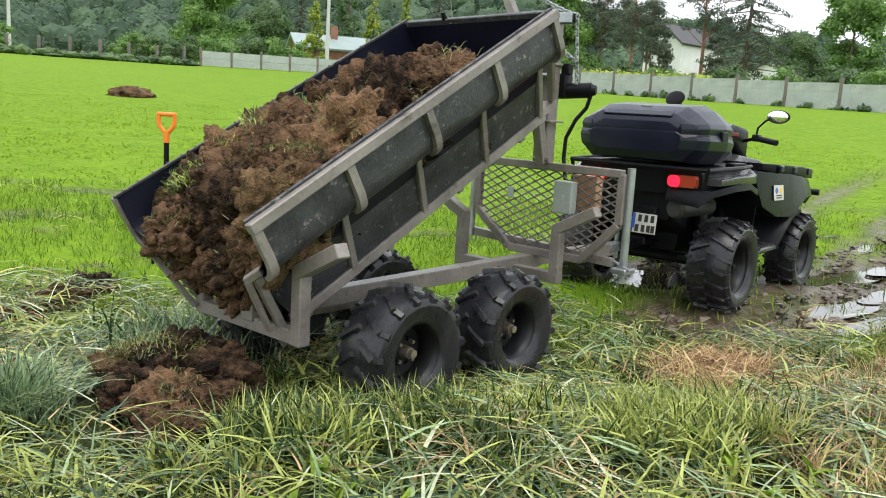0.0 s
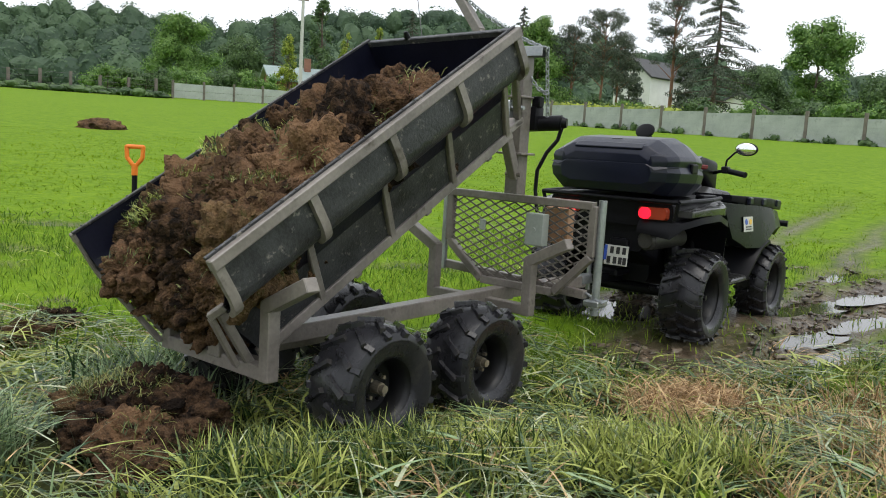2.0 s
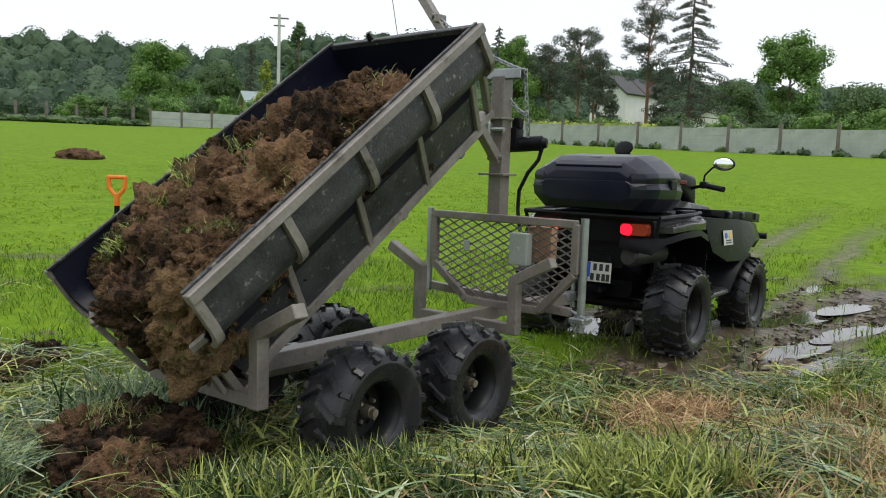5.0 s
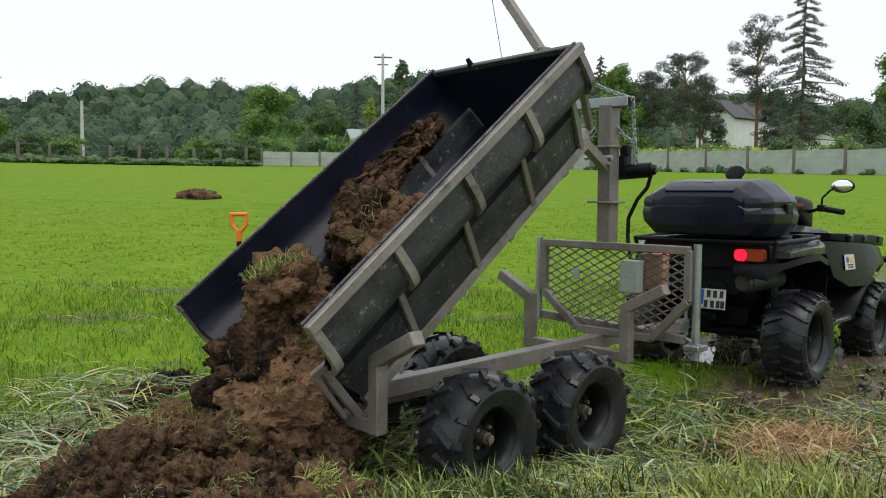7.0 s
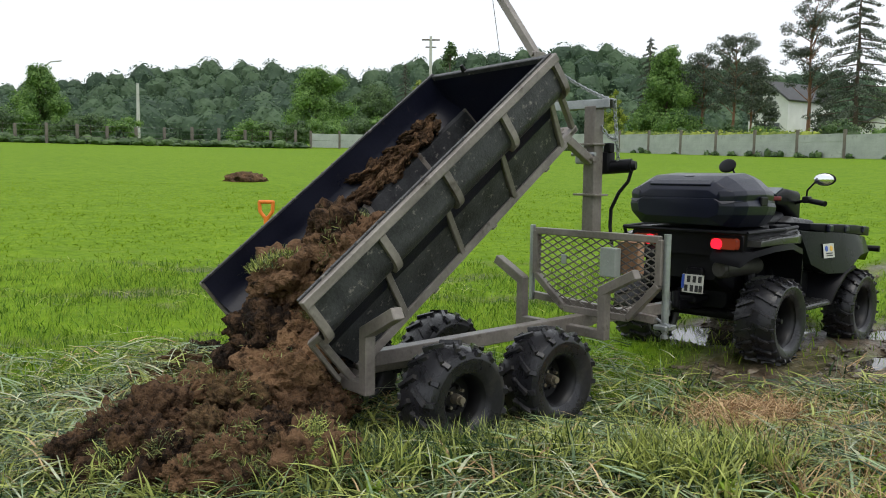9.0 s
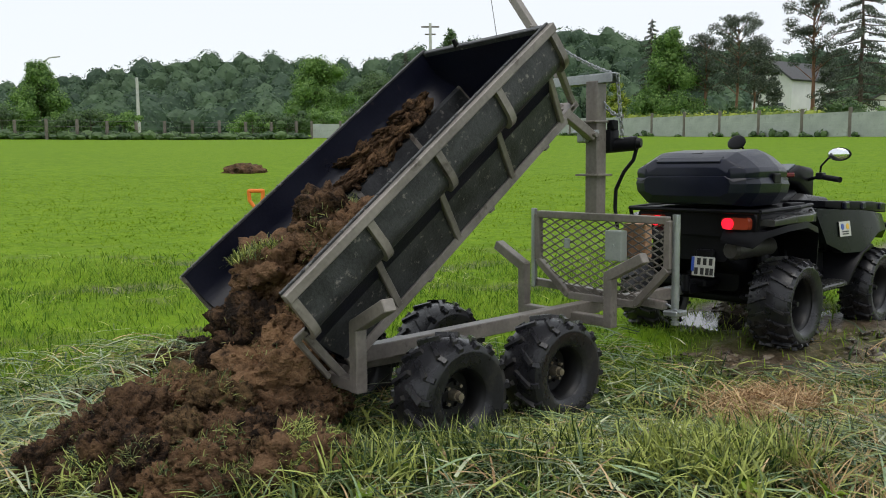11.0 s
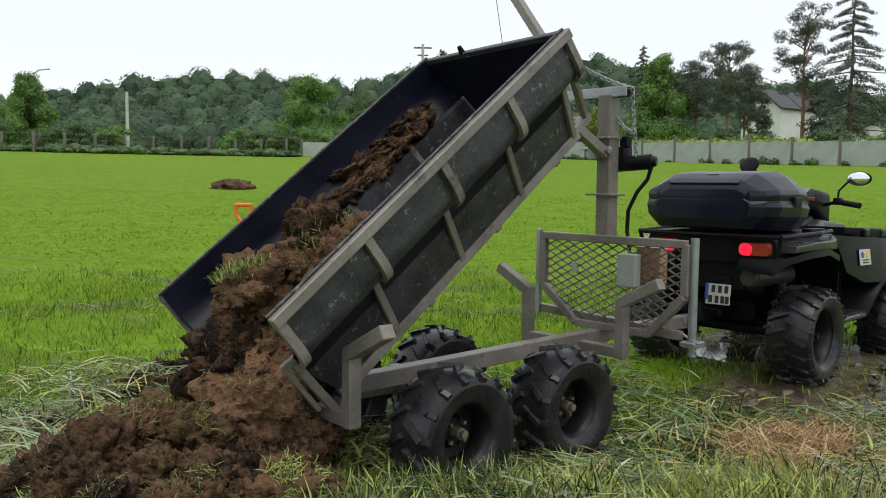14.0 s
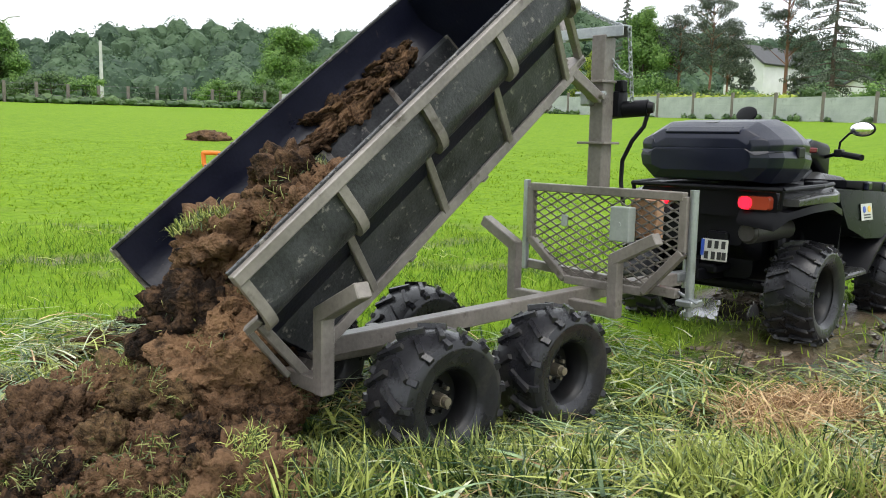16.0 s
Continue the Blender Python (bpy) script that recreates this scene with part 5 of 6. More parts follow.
    # a thin strip that sticks to the floor
    for k in range(44):
        f = (k % 22) / 21
        s = rnd.uniform(0.028, 0.056) * (1.15 - 0.45 * f)
        ob = clod(k, (s * 1.3, s, s * 0.55), 0, "crumbly brown soil stuck to the box floor", "soil stuck in the box", small=True)
        w = rnd.uniform(-1, 1) * (0.06 - 0.02 * f)
        SOIL_MOVES.append((ob, carried_rows(local(1.10 + 0.70 * f, BOX_Y + 0.42 - 0.04 * f + w, 0.385 - 0.005 * f + 0.85 * w, 40, 0, rnd.uniform(0, 360)))))
    for x, y, s, k in ((-0.35, 1.75, 0.13, 0), (-0.05, 1.95, 0.11, 3), (-0.62, 1.55, 0.10, 1), (-0.9, 1.35, 0.09, 5)):
        ob = clod(k, (s * 1.3, s, s * 0.6), 60, group="spilt clods")
        ob.matrix_basis = pose(x, y, gz(x, y) + 0.03, 0, 0, rnd.uniform(0, 360)) @ Matrix.Diagonal((*ob.scale, 1))


soil()


# ---- the distance: fences, trees, houses ----
EYE = Vector((-2.2, -2.8, 1.21))


def far(az, dist, elev=None):
    x, y = EYE.x + dist * math.cos(radians(az)), EYE.y + dist * math.sin(radians(az))
    return Vector((x, y, gz(x, y) if elev is None else EYE.z + dist * math.tan(radians(elev))))


def ball(sub):
    bm = bmesh.new()
    bmesh.ops.create_icosphere(bm, subdivisions=sub, radius=1.0)
    bm.verts.ensure_lookup_table()
    v = np.array([tuple(x.co) for x in bm.verts])
    f = [tuple(x.index for x in p.verts) for p in bm.faces]
    bm.free()
    return v, f


BALL = ball(2)


def leaf_cloud(rnd, blobs, per, size, droop=0.0, core=0.8, tight=0.6, loose=1.15):
    """Small leaf sprays that face outwards over the shells of many lobes, each with a dense inner body."""
    rng = np.random.default_rng(rnd.randrange(1 << 30))
    verts, faces, at = [], [], 0
    for c, r in blobs:
        n = max(9, int(per * r.x * r.z))
        cv, rv = np.array(tuple(c)), np.array(tuple(r))
        d = rng.normal(size=(n, 3))
        d /= np.linalg.norm(d, axis=1)[:, None]
        p = cv + d * rv * rng.uniform(tight, loose, n)[:, None]
        nor = d + np.array((0, 0, 0.3)) + rng.normal(0, 0.5, (n, 3))
        a = np.cross(nor, rng.normal(size=(n, 3)))
        a /= np.linalg.norm(a, axis=1)[:, None] + 1e-9
        b = np.cross(nor, a)
        b /= np.linalg.norm(b, axis=1)[:, None] + 1e-9
        a[:, 2] -= droop
        s = (size * rng.uniform(0.6, 1.3, n))[:, None]
        verts.append(np.stack([p - a * s, p + b * s * 0.6, p + a * s, p - b * s * 0.55], 1).reshape(-1, 3))
        faces += [(at + 4 * k, at + 4 * k + 1, at + 4 * k + 2, at + 4 * k + 3) for k in range(n)]
        at += 4 * n
        if core:
            v, f = BALL
            verts.append(cv + v * rv * core * rng.uniform(0.8, 1.12, len(v))[:, None])
            faces += [tuple(at + i for i in q) for q in f]
            at += len(v)
    return np.concatenate(verts).tolist(), faces


def tree(name, label, base, height, width, mat, seed, style="round", size=0.22, per=26, bark=None, category="tree", trunk=True):
    rnd = random.Random(seed)
    t = tagged(empty(name, Matrix.Translation(base)), label, category)
    blobs = []
    if style == "round":
        for _ in range(44):
            f = rnd.uniform(0.18, 0.97)
            rr = width / 2 * math.sqrt(max(0.05, 1 - ((f - 0.5) / 0.55) ** 2)) * rnd.uniform(0.2, 0.85)
            a = rnd.uniform(0, 6.28)
            s = width * rnd.uniform(0.10, 0.19)
            blobs.append((Vector((rr * math.cos(a), rr * math.sin(a), f * height - s * 0.5)), Vector((s, s, s * 0.8))))
    elif style == "egg":
        for _ in range(60):
            f = rnd.uniform(0.05, 0.95)
            rr = width / 2 * (1 - f) ** 0.6 * min(1, 0.5 + 3 * f) * rnd.uniform(0.3, 0.9)
            a = rnd.uniform(0, 6.28)
            s = width * rnd.uniform(0.09, 0.16) * (1.15 - 0.6 * f)
            blobs.append((Vector((rr * math.cos(a), rr * math.sin(a), f * height)), Vector((s, s, s * 1.1))))
    elif style == "pine":
        for _ in range(70):
            f = rnd.uniform(0.42, 0.99)
            rr = width / 2 * math.sqrt(max(0.06, 1 - ((f - 0.68) / 0.36) ** 2)) * rnd.uniform(0.15, 1.0)
            a = rnd.uniform(0, 6.28)
            s = width * rnd.uniform(0.05, 0.11)
            blobs.append((Vector((rr * math.cos(a), rr * math.sin(a), f * height)), Vector((s * 1.2, s * 1.2, s * 0.75))))
    elif style == "larch":
        for k in range(58):
            f = 0.18 + 0.82 * k / 58
            rr = width / 2 * (1.04 - f) ** 0.75 * rnd.uniform(0.7, 1.1)
            a = k * 2.4
            for g in (0.25, 0.42, 0.58, 0.73, 0.87, 1.0):
                s = width * 0.028 * (1.25 - f) + 0.09
                blobs.append((Vector((g * rr * math.cos(a), g * rr * math.sin(a), f * height - g * g * rr * 0.3)), Vector((s * 1.4, s * 1.4, s * 0.55))))
    elif style == "shrub":
        for _ in range(20):
            a, rr = rnd.uniform(0, 6.28), width / 2 * math.sqrt(rnd.random()) * 0.9
            s = width * rnd.uniform(0.1, 0.17)
            blobs.append((Vector((rr * math.cos(a), rr * math.sin(a), (0.35 + 0.5 * rnd.random()) * height * (1.1 - 0.5 * (2 * rr / width) ** 2))), Vector((s, s, s * 0.75))))
    airy = style in ("larch", "pine")
    v, f = leaf_cloud(rnd, blobs, per * (4.5 if airy else 1.8), size * (0.44 if airy else 0.64), 0.5 if style == "larch" else 0.0, 0.0 if airy else 0.55)
    crown = mesh_of("crown", v, f, mat)
    crown.parent = t
    if trunk:
        bm = bmesh.new()
        r = max(0.06, height * 0.016)
        px = 0.0
        for k in range(5):
            nx = rnd.uniform(-0.02, 0.02) * height
            add_rod(bm, (px, 0, -0.3 + k * height * 0.19), (nx, 0, -0.3 + (k + 1) * height * 0.19), r * (1 - 0.17 * k), 8, r * (1 - 0.17 * (k + 1)))
            px = nx
        part("trunk", bm, bark or M_BARK, t)
        bm = bmesh.new()
        for c, s in (blobs[::2] if style != "larch" else blobs[5::6]):
            z0 = max(0.1 * height, c.z - (0.12 if style != "larch" else -0.03) * height)
            add_rod(bm, (0, 0, z0), c, r * 0.28, 5, r * 0.08)
        tagged(part("branchwork", bm, bark or M_BARK, t), kind="stuff")
    return t


def fences():
    # concrete slab fence along the far right edge of the meadow
    a, b = far(42.0, 66), far(8.0, 42)
    run = (b - a).normalized()
    a, b = a - run * 0.83, a + run * 39.35
    n = 14
    fence = tagged(empty("concrete_fence", Matrix.Translation((a.x, a.y, 0))), "weathered pale concrete slab fence with brown posts", "fence", kind="structure")
    for k in range(n + 1):
        p = a.lerp(b, k / n)
        z = gz(p.x, p.y)
        bm = bmesh.new()
        add_box(bm, (0, 0, 0.72), (0.16, 0.14, 1.56), None, 0.015, 1)
        ob = part("post", bm, M_POST, fence)
        ob.matrix_basis = pose(p.x - a.x, p.y - a.y, z, 0, 0, math.degrees(math.atan2(b.y - a.y, b.x - a.x)))
        if k < n:
            q = a.lerp(b, (k + 0.5) / n)
            bm = bmesh.new()
            ln = (b - a).length / n - 0.14
            for j in range(3):
                add_box(bm, (0, 0.004 * (j % 2), 0.2 + 0.42 * j), (ln, 0.05, 0.419), None, 0.004, 1)
            ob = part("slab", bm, M_CONC, fence)
            ob.matrix_basis = pose(q.x - a.x, q.y - a.y, gz(q.x, q.y), 0, 0, math.degrees(math.atan2(b.y - a.y, b.x - a.x)))
    # paler low fence beyond, and the post-and-wire fence on the other side
    c, d = far(58.0, 62), far(41.0, 70)
    fence2 = tagged(empty("slab_fence", Matrix.Translation((c.x, c.y, 0))), "pale grey slab fence behind the meadow", "fence", kind="structure")
    for k in range(11):
        p = c.lerp(d, k / 10)
        bm = bmesh.new()
        add_box(bm, (0, 0, 0.6), (0.14, 0.14, 1.3), None, 0.01, 1)
        ob = part("post", bm, M_POST, fence2)
        ob.matrix_basis = pose(p.x - c.x, p.y - c.y, gz(p.x, p.y))
        if k < 10:
            q = c.lerp(d, (k + 0.5) / 10)
            bm = bmesh.new()
            for j in range(2):
                add_box(bm, (0, 0, 0.3 + 0.5 * j), ((d - c).length / 10 - 0.12, 0.05, 0.49), None, 0.008, 1)
            ob = part("slab", bm, M_CONC, fence2)
            ob.matrix_basis = pose(q.x - c.x, q.y - c.y, gz(q.x, q.y), 0, 0, math.degrees(math.atan2(d.y - c.y, d.x - c.x)))
    e, f = far(59.0, 63), far(86.0, 62)
    fence3 = tagged(empty("wire_fence", Matrix.Translation((e.x, e.y, 0))), "post and wire fence with dark posts along tall grass", "fence", kind="structure")
    for k in range(17):
        p = e.lerp(f, k / 16)
        bm = bmesh.new()
        add_box(bm, (0, 0, 0.6), (0.17, 0.17, 1.3 + 0.15 * math.sin(k * 5.0)), None, 0.015, 1)
        ob = part("post", bm, M_POST, fence3)
        ob.matrix_basis = pose(p.x - e.x, p.y - e.y, gz(p.x, p.y))
    bm = bmesh.new()
    for h in (0.4, 0.75, 1.1):
        add_rod(bm, (0, 0, gz(e.x, e.y) + h), (f.x - e.x, f.y - e.y, gz(f.x, f.y) + h), 0.008, 4)
    part("wire", bm, M_CABLE, fence3)


fences()


def pole(az, dist, top, lamp=False, arm=False):
    b = far(az, dist)
    h = far(az, dist, top).z - b.z
    p = tagged(empty("street_lamp" if lamp else "utility_pole", Matrix.Translation(b)), "tall thin street lamp with a bent arm" if lamp else "pale concrete utility pole", "street lamp" if lamp else "pole")
    bm = bmesh.new()
    add_rod(bm, (0, 0, -0.3), (0, 0, h), 0.17, 10, 0.11)
    part("pole", bm, M_POLE, p)
    if lamp:
        bm = bmesh.new()
        add_path(bm, [(0, 0, h), (0.3, -0.3, h + 0.3), (1.0, -0.8, h + 0.4)], 0.06)
        part("arm", bm, M_POLE, p)
    if arm:
        bm = bmesh.new()
        add_box(bm, (0, 0, h - 0.3), (0.12, 1.5, 0.12), Matrix.Rotation(radians(50), 4, "Z"), 0.02, 1)
        add_box(bm, (0, 0, h - 0.9), (0.12, 0.9, 0.10), Matrix.Rotation(radians(50), 4, "Z"), 0.02, 1)
        part("cross_arm", bm, M_POST, p)


pole(68.8, 75, 5.5)
pole(50.1, 72, 9.1, arm=True)
pole(74.0, 80, 6.3, lamp=True)


def house(name, label, az, dist, turn, size, wall_h, roof_h, wall, roof, chimney=True, windows=3):
    w, d = size
    b = far(az, dist)
    h = tagged(empty(name, Matrix.Translation(b) @ pose(0, 0, 0, 0, 0, turn)), label, "house")
    bm = bmesh.new()
    add_loft(bm, [[(x, -w / 2, -0.5), (x, w / 2, -0.5), (x, w / 2, wall_h), (x, 0, wall_h + roof_h), (x, -w / 2, wall_h)] for x in (-d / 2, d / 2)])
    part("wall", bm, wall, h)
    bm = bmesh.new()
    for s in (-1, 1):
        sl = math.atan2(roof_h, w / 2)
        ln = math.hypot(roof_h, w / 2) + 0.5
        add_box(bm, (0, s * (w / 4 + 0.12), wall_h + roof_h / 2 + 0.02), (d + 0.9, ln, 0.2), Matrix.Rotation(-s * sl, 4, "X"), 0.02, 1)
    rf = part("roof", bm, roof, h)
    if chimney:
        bm = bmesh.new()
        add_box(bm, (d * 0.2, w * 0.12, wall_h + roof_h + 0.3), (0.6, 0.6, 1.4), None, 0.02, 1)
        part("chimney", bm, M_BRICK, rf)
    for k in range(windows):
        bm = bmesh.new()
        add_box(bm, (-d / 2 - 0.01, (k - (windows - 1) / 2) * w / (windows + 0.5), wall_h * 0.45), (0.08, 1.0, 1.2), None, 0.01, 1)
        part("window", bm, M_GLASS, h)
    return h


house("white_house", "white rendered house with a dark pitched roof, behind the fence", 27.3, 98, -6, (4.6, 7.5), 5.3, 1.8, M_WHITE, M_ROOF, False, 2)
house("grey_house", "low grey-roofed house among trees", 21.8, 96, 20, (6, 7), 2.2, 1.6, M_WHITE, M_ROOF, False, 2)
house("farm_building", "low brick building with a grey-green sheet roof", 48.2, 86, 150, (7, 12), 2.0, 1.3, M_BRICK, M_GROOF, True, 0)


def woods():
    # wooded hill that closes the view
    rnd = random.Random(5)
    blobs, dist = [], 170
    sky = [(5, 5.0), (15, 5.3), (20, 5.7), (26, 6.3), (33, 7.4), (40, 8.6), (46, 7.9), (52, 7.4), (55, 6.4), (58, 6.8), (61, 7.0), (66, 6.9), (70, 6.0), (76, 5.0), (84, 5.2), (95, 5.5)]

    def top(az):
        for (a, p), (b, q) in zip(sky[:-1], sky[1:]):
            if a <= az <= b:
                return p + (q - p) * (az - a) / (b - a)
        return 5.5
    az = 3.0
    while az < 97:
        for layer in range(5):
            d = dist + 18 * layer + rnd.uniform(-6, 6)
            e = top(az) * (0.56 + 0.11 * layer) + rnd.uniform(-0.25, 0.12)
            p = far(az + rnd.uniform(-0.5, 0.5), d, e)
            s = rnd.uniform(2.6, 4.6)
            blobs.append((p - Vector((0, 0, s)), Vector((s, s, s * rnd.uniform(0.9, 1.5)))))
            blobs.append((p - Vector((rnd.uniform(-2, 2), rnd.uniform(-2, 2), s * 2.2)), Vector((s * 1.2, s * 1.2, s * 1.3))))
        az += 0.95
    v, f = leaf_cloud(rnd, blobs, 19, 0.36, core=0.9, tight=0.86, loose=1.07)
    ob = mesh_of("far_woods", v, f, M_LEAF3)
    tagged(ob, "dense green mixed woods on a low hill", "woods", kind="stuff")
    # dark body of the woods behind the outer leaves
    bm = bmesh.new()
    secs = []
    az = 1.0
    while az <= 99:
        e = top(az) - 0.42
        secs.append([far(az, 262), far(az, 262, e), far(az, 300, e * 0.96), far(az, 300)])
        az += 1.0
    add_loft(bm, [[tuple(p) for p in s] for s in secs])
    tagged(part("wooded_hill", bm, M_LEAF3), "wooded hillside behind the trees", "hill", kind="structure")


woods()


def trees():
    def by(az, dist, elev):
        b = far(az, dist)
        return b, far(az, dist, elev).z - b.z

    leafy = (("round-crowned leafy green tree", 57.6, 105, 7.0, 9.5, M_LEAF2, "round"), 
             ("tall leafy tree at the wood's edge", 53.8, 118, 6.2, 8, M_LEAF, "round"),
             ("dark leafy tree by the lamp", 74.4, 76, 6.2, 6.5, M_LEAF2, "egg"), ("broad fresh green leafy tree", 34.6, 74, 8.4, 7.0, M_LEAF2, "egg"),
             ("slim tall birch with thin foliage", 48.8, 95, 9.0, 5.0, M_LEAF, "egg"), ("open leafy tree behind the fence", 17.6, 66, 8.8, 5.5, M_LEAF2, "round"),
             ("leafy tree behind the fence", 13.5, 64, 5.6, 6.5, M_LEAF, "round"), ("leafy tree behind the house", 20.5, 108, 5.8, 9, M_LEAF, "round"))
    for i, (lab, az, d, e, w, m, st) in enumerate(leafy):
        b, h = by(az, d, e)
        tree("leafy_tree", lab, b, h, w, m, 40 + i, st, 0.17 if d < 90 else 0.23, 330 if d < 90 else 150)
    for i, (az, d, e, w) in enumerate(((50.9, 80, 6.3, 3.0), (47.2, 80, 6.8, 2.6), (45.1, 82, 7.3, 2.4), (37.9, 70, 5.8, 2.6), (38.8, 72, 5.2, 2.2))):
        b, h = by(az, d, e)
        tree("thuja", "yellow-green columnar conifer hedge tree", b, h, w, M_THUJA, 70 + i, "egg", 0.13, 420, category="conifer")
    for i, (az, d, e, w, st) in enumerate(((26.1, 68, 10.9, 4.6, "pine"), (23.5, 66, 12.6, 7.6, "larch"), (30.5, 70, 8.9, 4.6, "pine"), (32.4, 74, 7.8, 4.6, "pine"), (29.5, 76, 7.4, 4.4, "pine"), (28.7, 82, 6.1, 3.4, "round"), (25.2, 84, 5.6, 3.0, "round"), (35.8, 84, 8.9, 4.2, "larch"), (43.0, 90, 8.2, 4.0, "larch"), (51.8, 120, 7.2, 5, "larch"))):
        b, h = by(az, d, e)
        tree({"pine": "pine_tree", "larch": "larch", "round": "yew"}[st], {"pine": "tall dark pine with bare orange trunk", "larch": "tall dark larch with layered branches", "round": "dark bushy conifer before the white house"}[st], b, h, w, M_NEEDLE, 90 + i, st, 0.15, 260, M_PINEBARK if st == "pine" else M_BARK, "conifer")
    shrubs = [(61.8, 66, 3.5, 4.0), (59.6, 66, 3.7, 4.2), (57.2, 67, 3.6, 4.0), (55.0, 68, 3.8, 4.2), (52.9, 68, 4.0, 4.0), (71.6, 64, 3.9, 3.6), (69.7, 64, 3.6, 3.2), (73.0, 66, 3.4, 3.4),
              (28.6, 62, 3.5, 3.0), (24.4, 56, 3.9, 3.6), (21.0, 54, 3.8, 3.4), (18.2, 52, 4.0, 3.6), (15.2, 50, 4.0, 3.6), (31.5, 64, 3.7, 3.4), (12.0, 50, 4.2, 4.0), (76.5, 66, 3.6, 4.0), (79.5, 66, 3.8, 4.5), (33.8, 66, 3.3, 3.0)]
    for i, (az, d, e, w) in enumerate(shrubs):
        b, h = by(az, d, e)
        tree("shrub", "dense green shrub behind the fence", b, h, w, (M_LEAF2, M_LEAF)[i % 2], 120 + i, "shrub", 0.13, 300, None, "shrub")
    # clipped low hedge on top of the slab fence line
    rnd = random.Random(3)
    blobs = []
    for k in range(70):
        az = 25.5 + k * 0.18
        p = far(az, 62 - 0.6 * (38 - az), 3.05)
        blobs.append((p - Vector((0, 0, 0.5)), Vector((0.45, 0.45, 0.55))))
    v, f = leaf_cloud(rnd, blobs, 160, 0.1)
    tagged(mesh_of("hedge", v, f, M_THUJA), "yellow-green hedge behind the concrete fence", "hedge", kind="stuff")
    # tall weeds along the wire fence
    blobs = []
    for k in range(150):
        az = 58.5 + k * 0.19
        p = far(az, 61 + rnd.uniform(-1, 1))
        s = rnd.uniform(0.12, 0.42)
        blobs.append((p + Vector((0, 0, s * 0.7)), Vector((0.6, 0.6, s))))
    # weeds at the foot of the concrete fence
    a, b = far(42.0, 66), far(8.0, 42)
    for k in range(70):
        p = a.lerp(b, rnd.random()) + Vector((-0.25, -0.2, 0))
        s = rnd.uniform(0.08, 0.3) * rnd.uniform(0.5, 1.2)
        blobs.append((Vector((p.x, p.y, gz(p.x, p.y) + s * 0.6)), Vector((0.22, 0.22, s))))
    v, f = leaf_cloud(rnd, blobs, 130, 0.13)
    tagged(mesh_of("tall_weeds", v, f, M_LEAF), "tall green weeds along the fence", "weeds", kind="stuff")


trees()


def molehill():
    x, y = 8.8, 18.1
    bm = bmesh.new()
    bmesh.ops.create_icosphere(bm, subdivisions=4, radius=1)
    for v in bm.verts:
        d = v.co.copy()
        h = 1 + 0.3 * noise.fractal(d * 2.5, 0.9, 2, 4)
        v.co = Vector((d.x * 0.58 * h, d.y * 0.5 * h, d.z * 0.24 * h))
    ob = part("earth_mound", bm, M_SAND, None, "", True)
    ob.matrix_basis = pose(x, y, gz(x, y))
    tagged(ob, "low mound of dug earth on the meadow", "earth mound")


molehill()


# ---- puddles ----
def puddles():
    m = bpy.data.materials.new("muddy_water")
    m.use_nodes = True
    b = m.node_tree.nodes["Principled BSDF"]
    b.inputs["Base Color"].default_value = (0.05, 0.04, 0.028, 1)
    b.inputs["Roughness"].default_value = 0.04
    b.inputs["IOR"].default_value = 1.33
    b.inputs["Specular IOR Level"].default_value = 0.8
    # level sheets of shallow water, one to a pool
    verts, faces = [], []
    for a, b, u, v in BASINS:
        z, k, n = gz_plain(a, b) + swell(a, b) - 0.02 - 0.012, len(verts), 40
        verts.append((a, b, z))
        for i in range(n):
            c, s = 1.1 * u * math.cos(2 * math.pi * i / n), 1.1 * v * math.sin(2 * math.pi * i / n)
            verts.append((a + c, b + s - 0.12 * c, z))
            faces.append((k, k + 1 + i, k + 1 + (i + 1) % n))
    ob = mesh_of("puddle_water", verts, faces, m)
    tagged(ob, "shallow muddy water standing in the wheel tracks", "puddle", kind="structure")


puddles()


# ---- churned mud ----
def mud_lumps():
    """Kneaded crumbs of mud round the wheel tracks."""
    rng = np.random.default_rng(17)
    v, f = BALL
    verts, faces, at = [], [], 0
    for x, y in zip(rng.uniform(1.9, 7.0, 8000), rng.uniform(-2.1, 0.9, 8000)):
        if mud_at(x, y) < 0.3 or basin(x, y)[0] > 0.5 or noise.noise(Vector((x * 1.3, y * 4.0, 41))) < 0.0:
            continue
        r = 0.007 + 0.02 * rng.random() ** 3
        one = v * r * rng.uniform(0.5, 1.5, len(v))[:, None] * np.array((rng.uniform(0.8, 2.4), rng.uniform(0.7, 1.3), rng.uniform(0.35, 0.7)))
        verts.append(one + np.array((x, y, gz(x, y))))
        faces += [tuple(at + i for i in q) for q in f]
        at += len(v)
    ob = mesh_of("mud_crumbs", np.concatenate(verts).tolist(), faces, M_MUD, True)
    tagged(ob, "wet brown crumbs of churned mud", "mud", kind="stuff")


mud_lumps()


# ---- grass ----
def np_mesh(name, verts, tris, mat):
    me = bpy.data.meshes.new(name)
    me.vertices.add(len(verts))
    me.vertices.foreach_set("co", verts.astype(np.float32).ravel())
    me.loops.add(tris.size)
    me.loops.foreach_set("vertex_index", tris.astype(np.int32).ravel())
    me.polygons.add(len(tris))
    me.polygons.foreach_set("loop_start", np.arange(0, tris.size, 3, dtype=np.int32))
    me.update(calc_edges=True)
    me.materials.append(mat)
    return new(name, me)


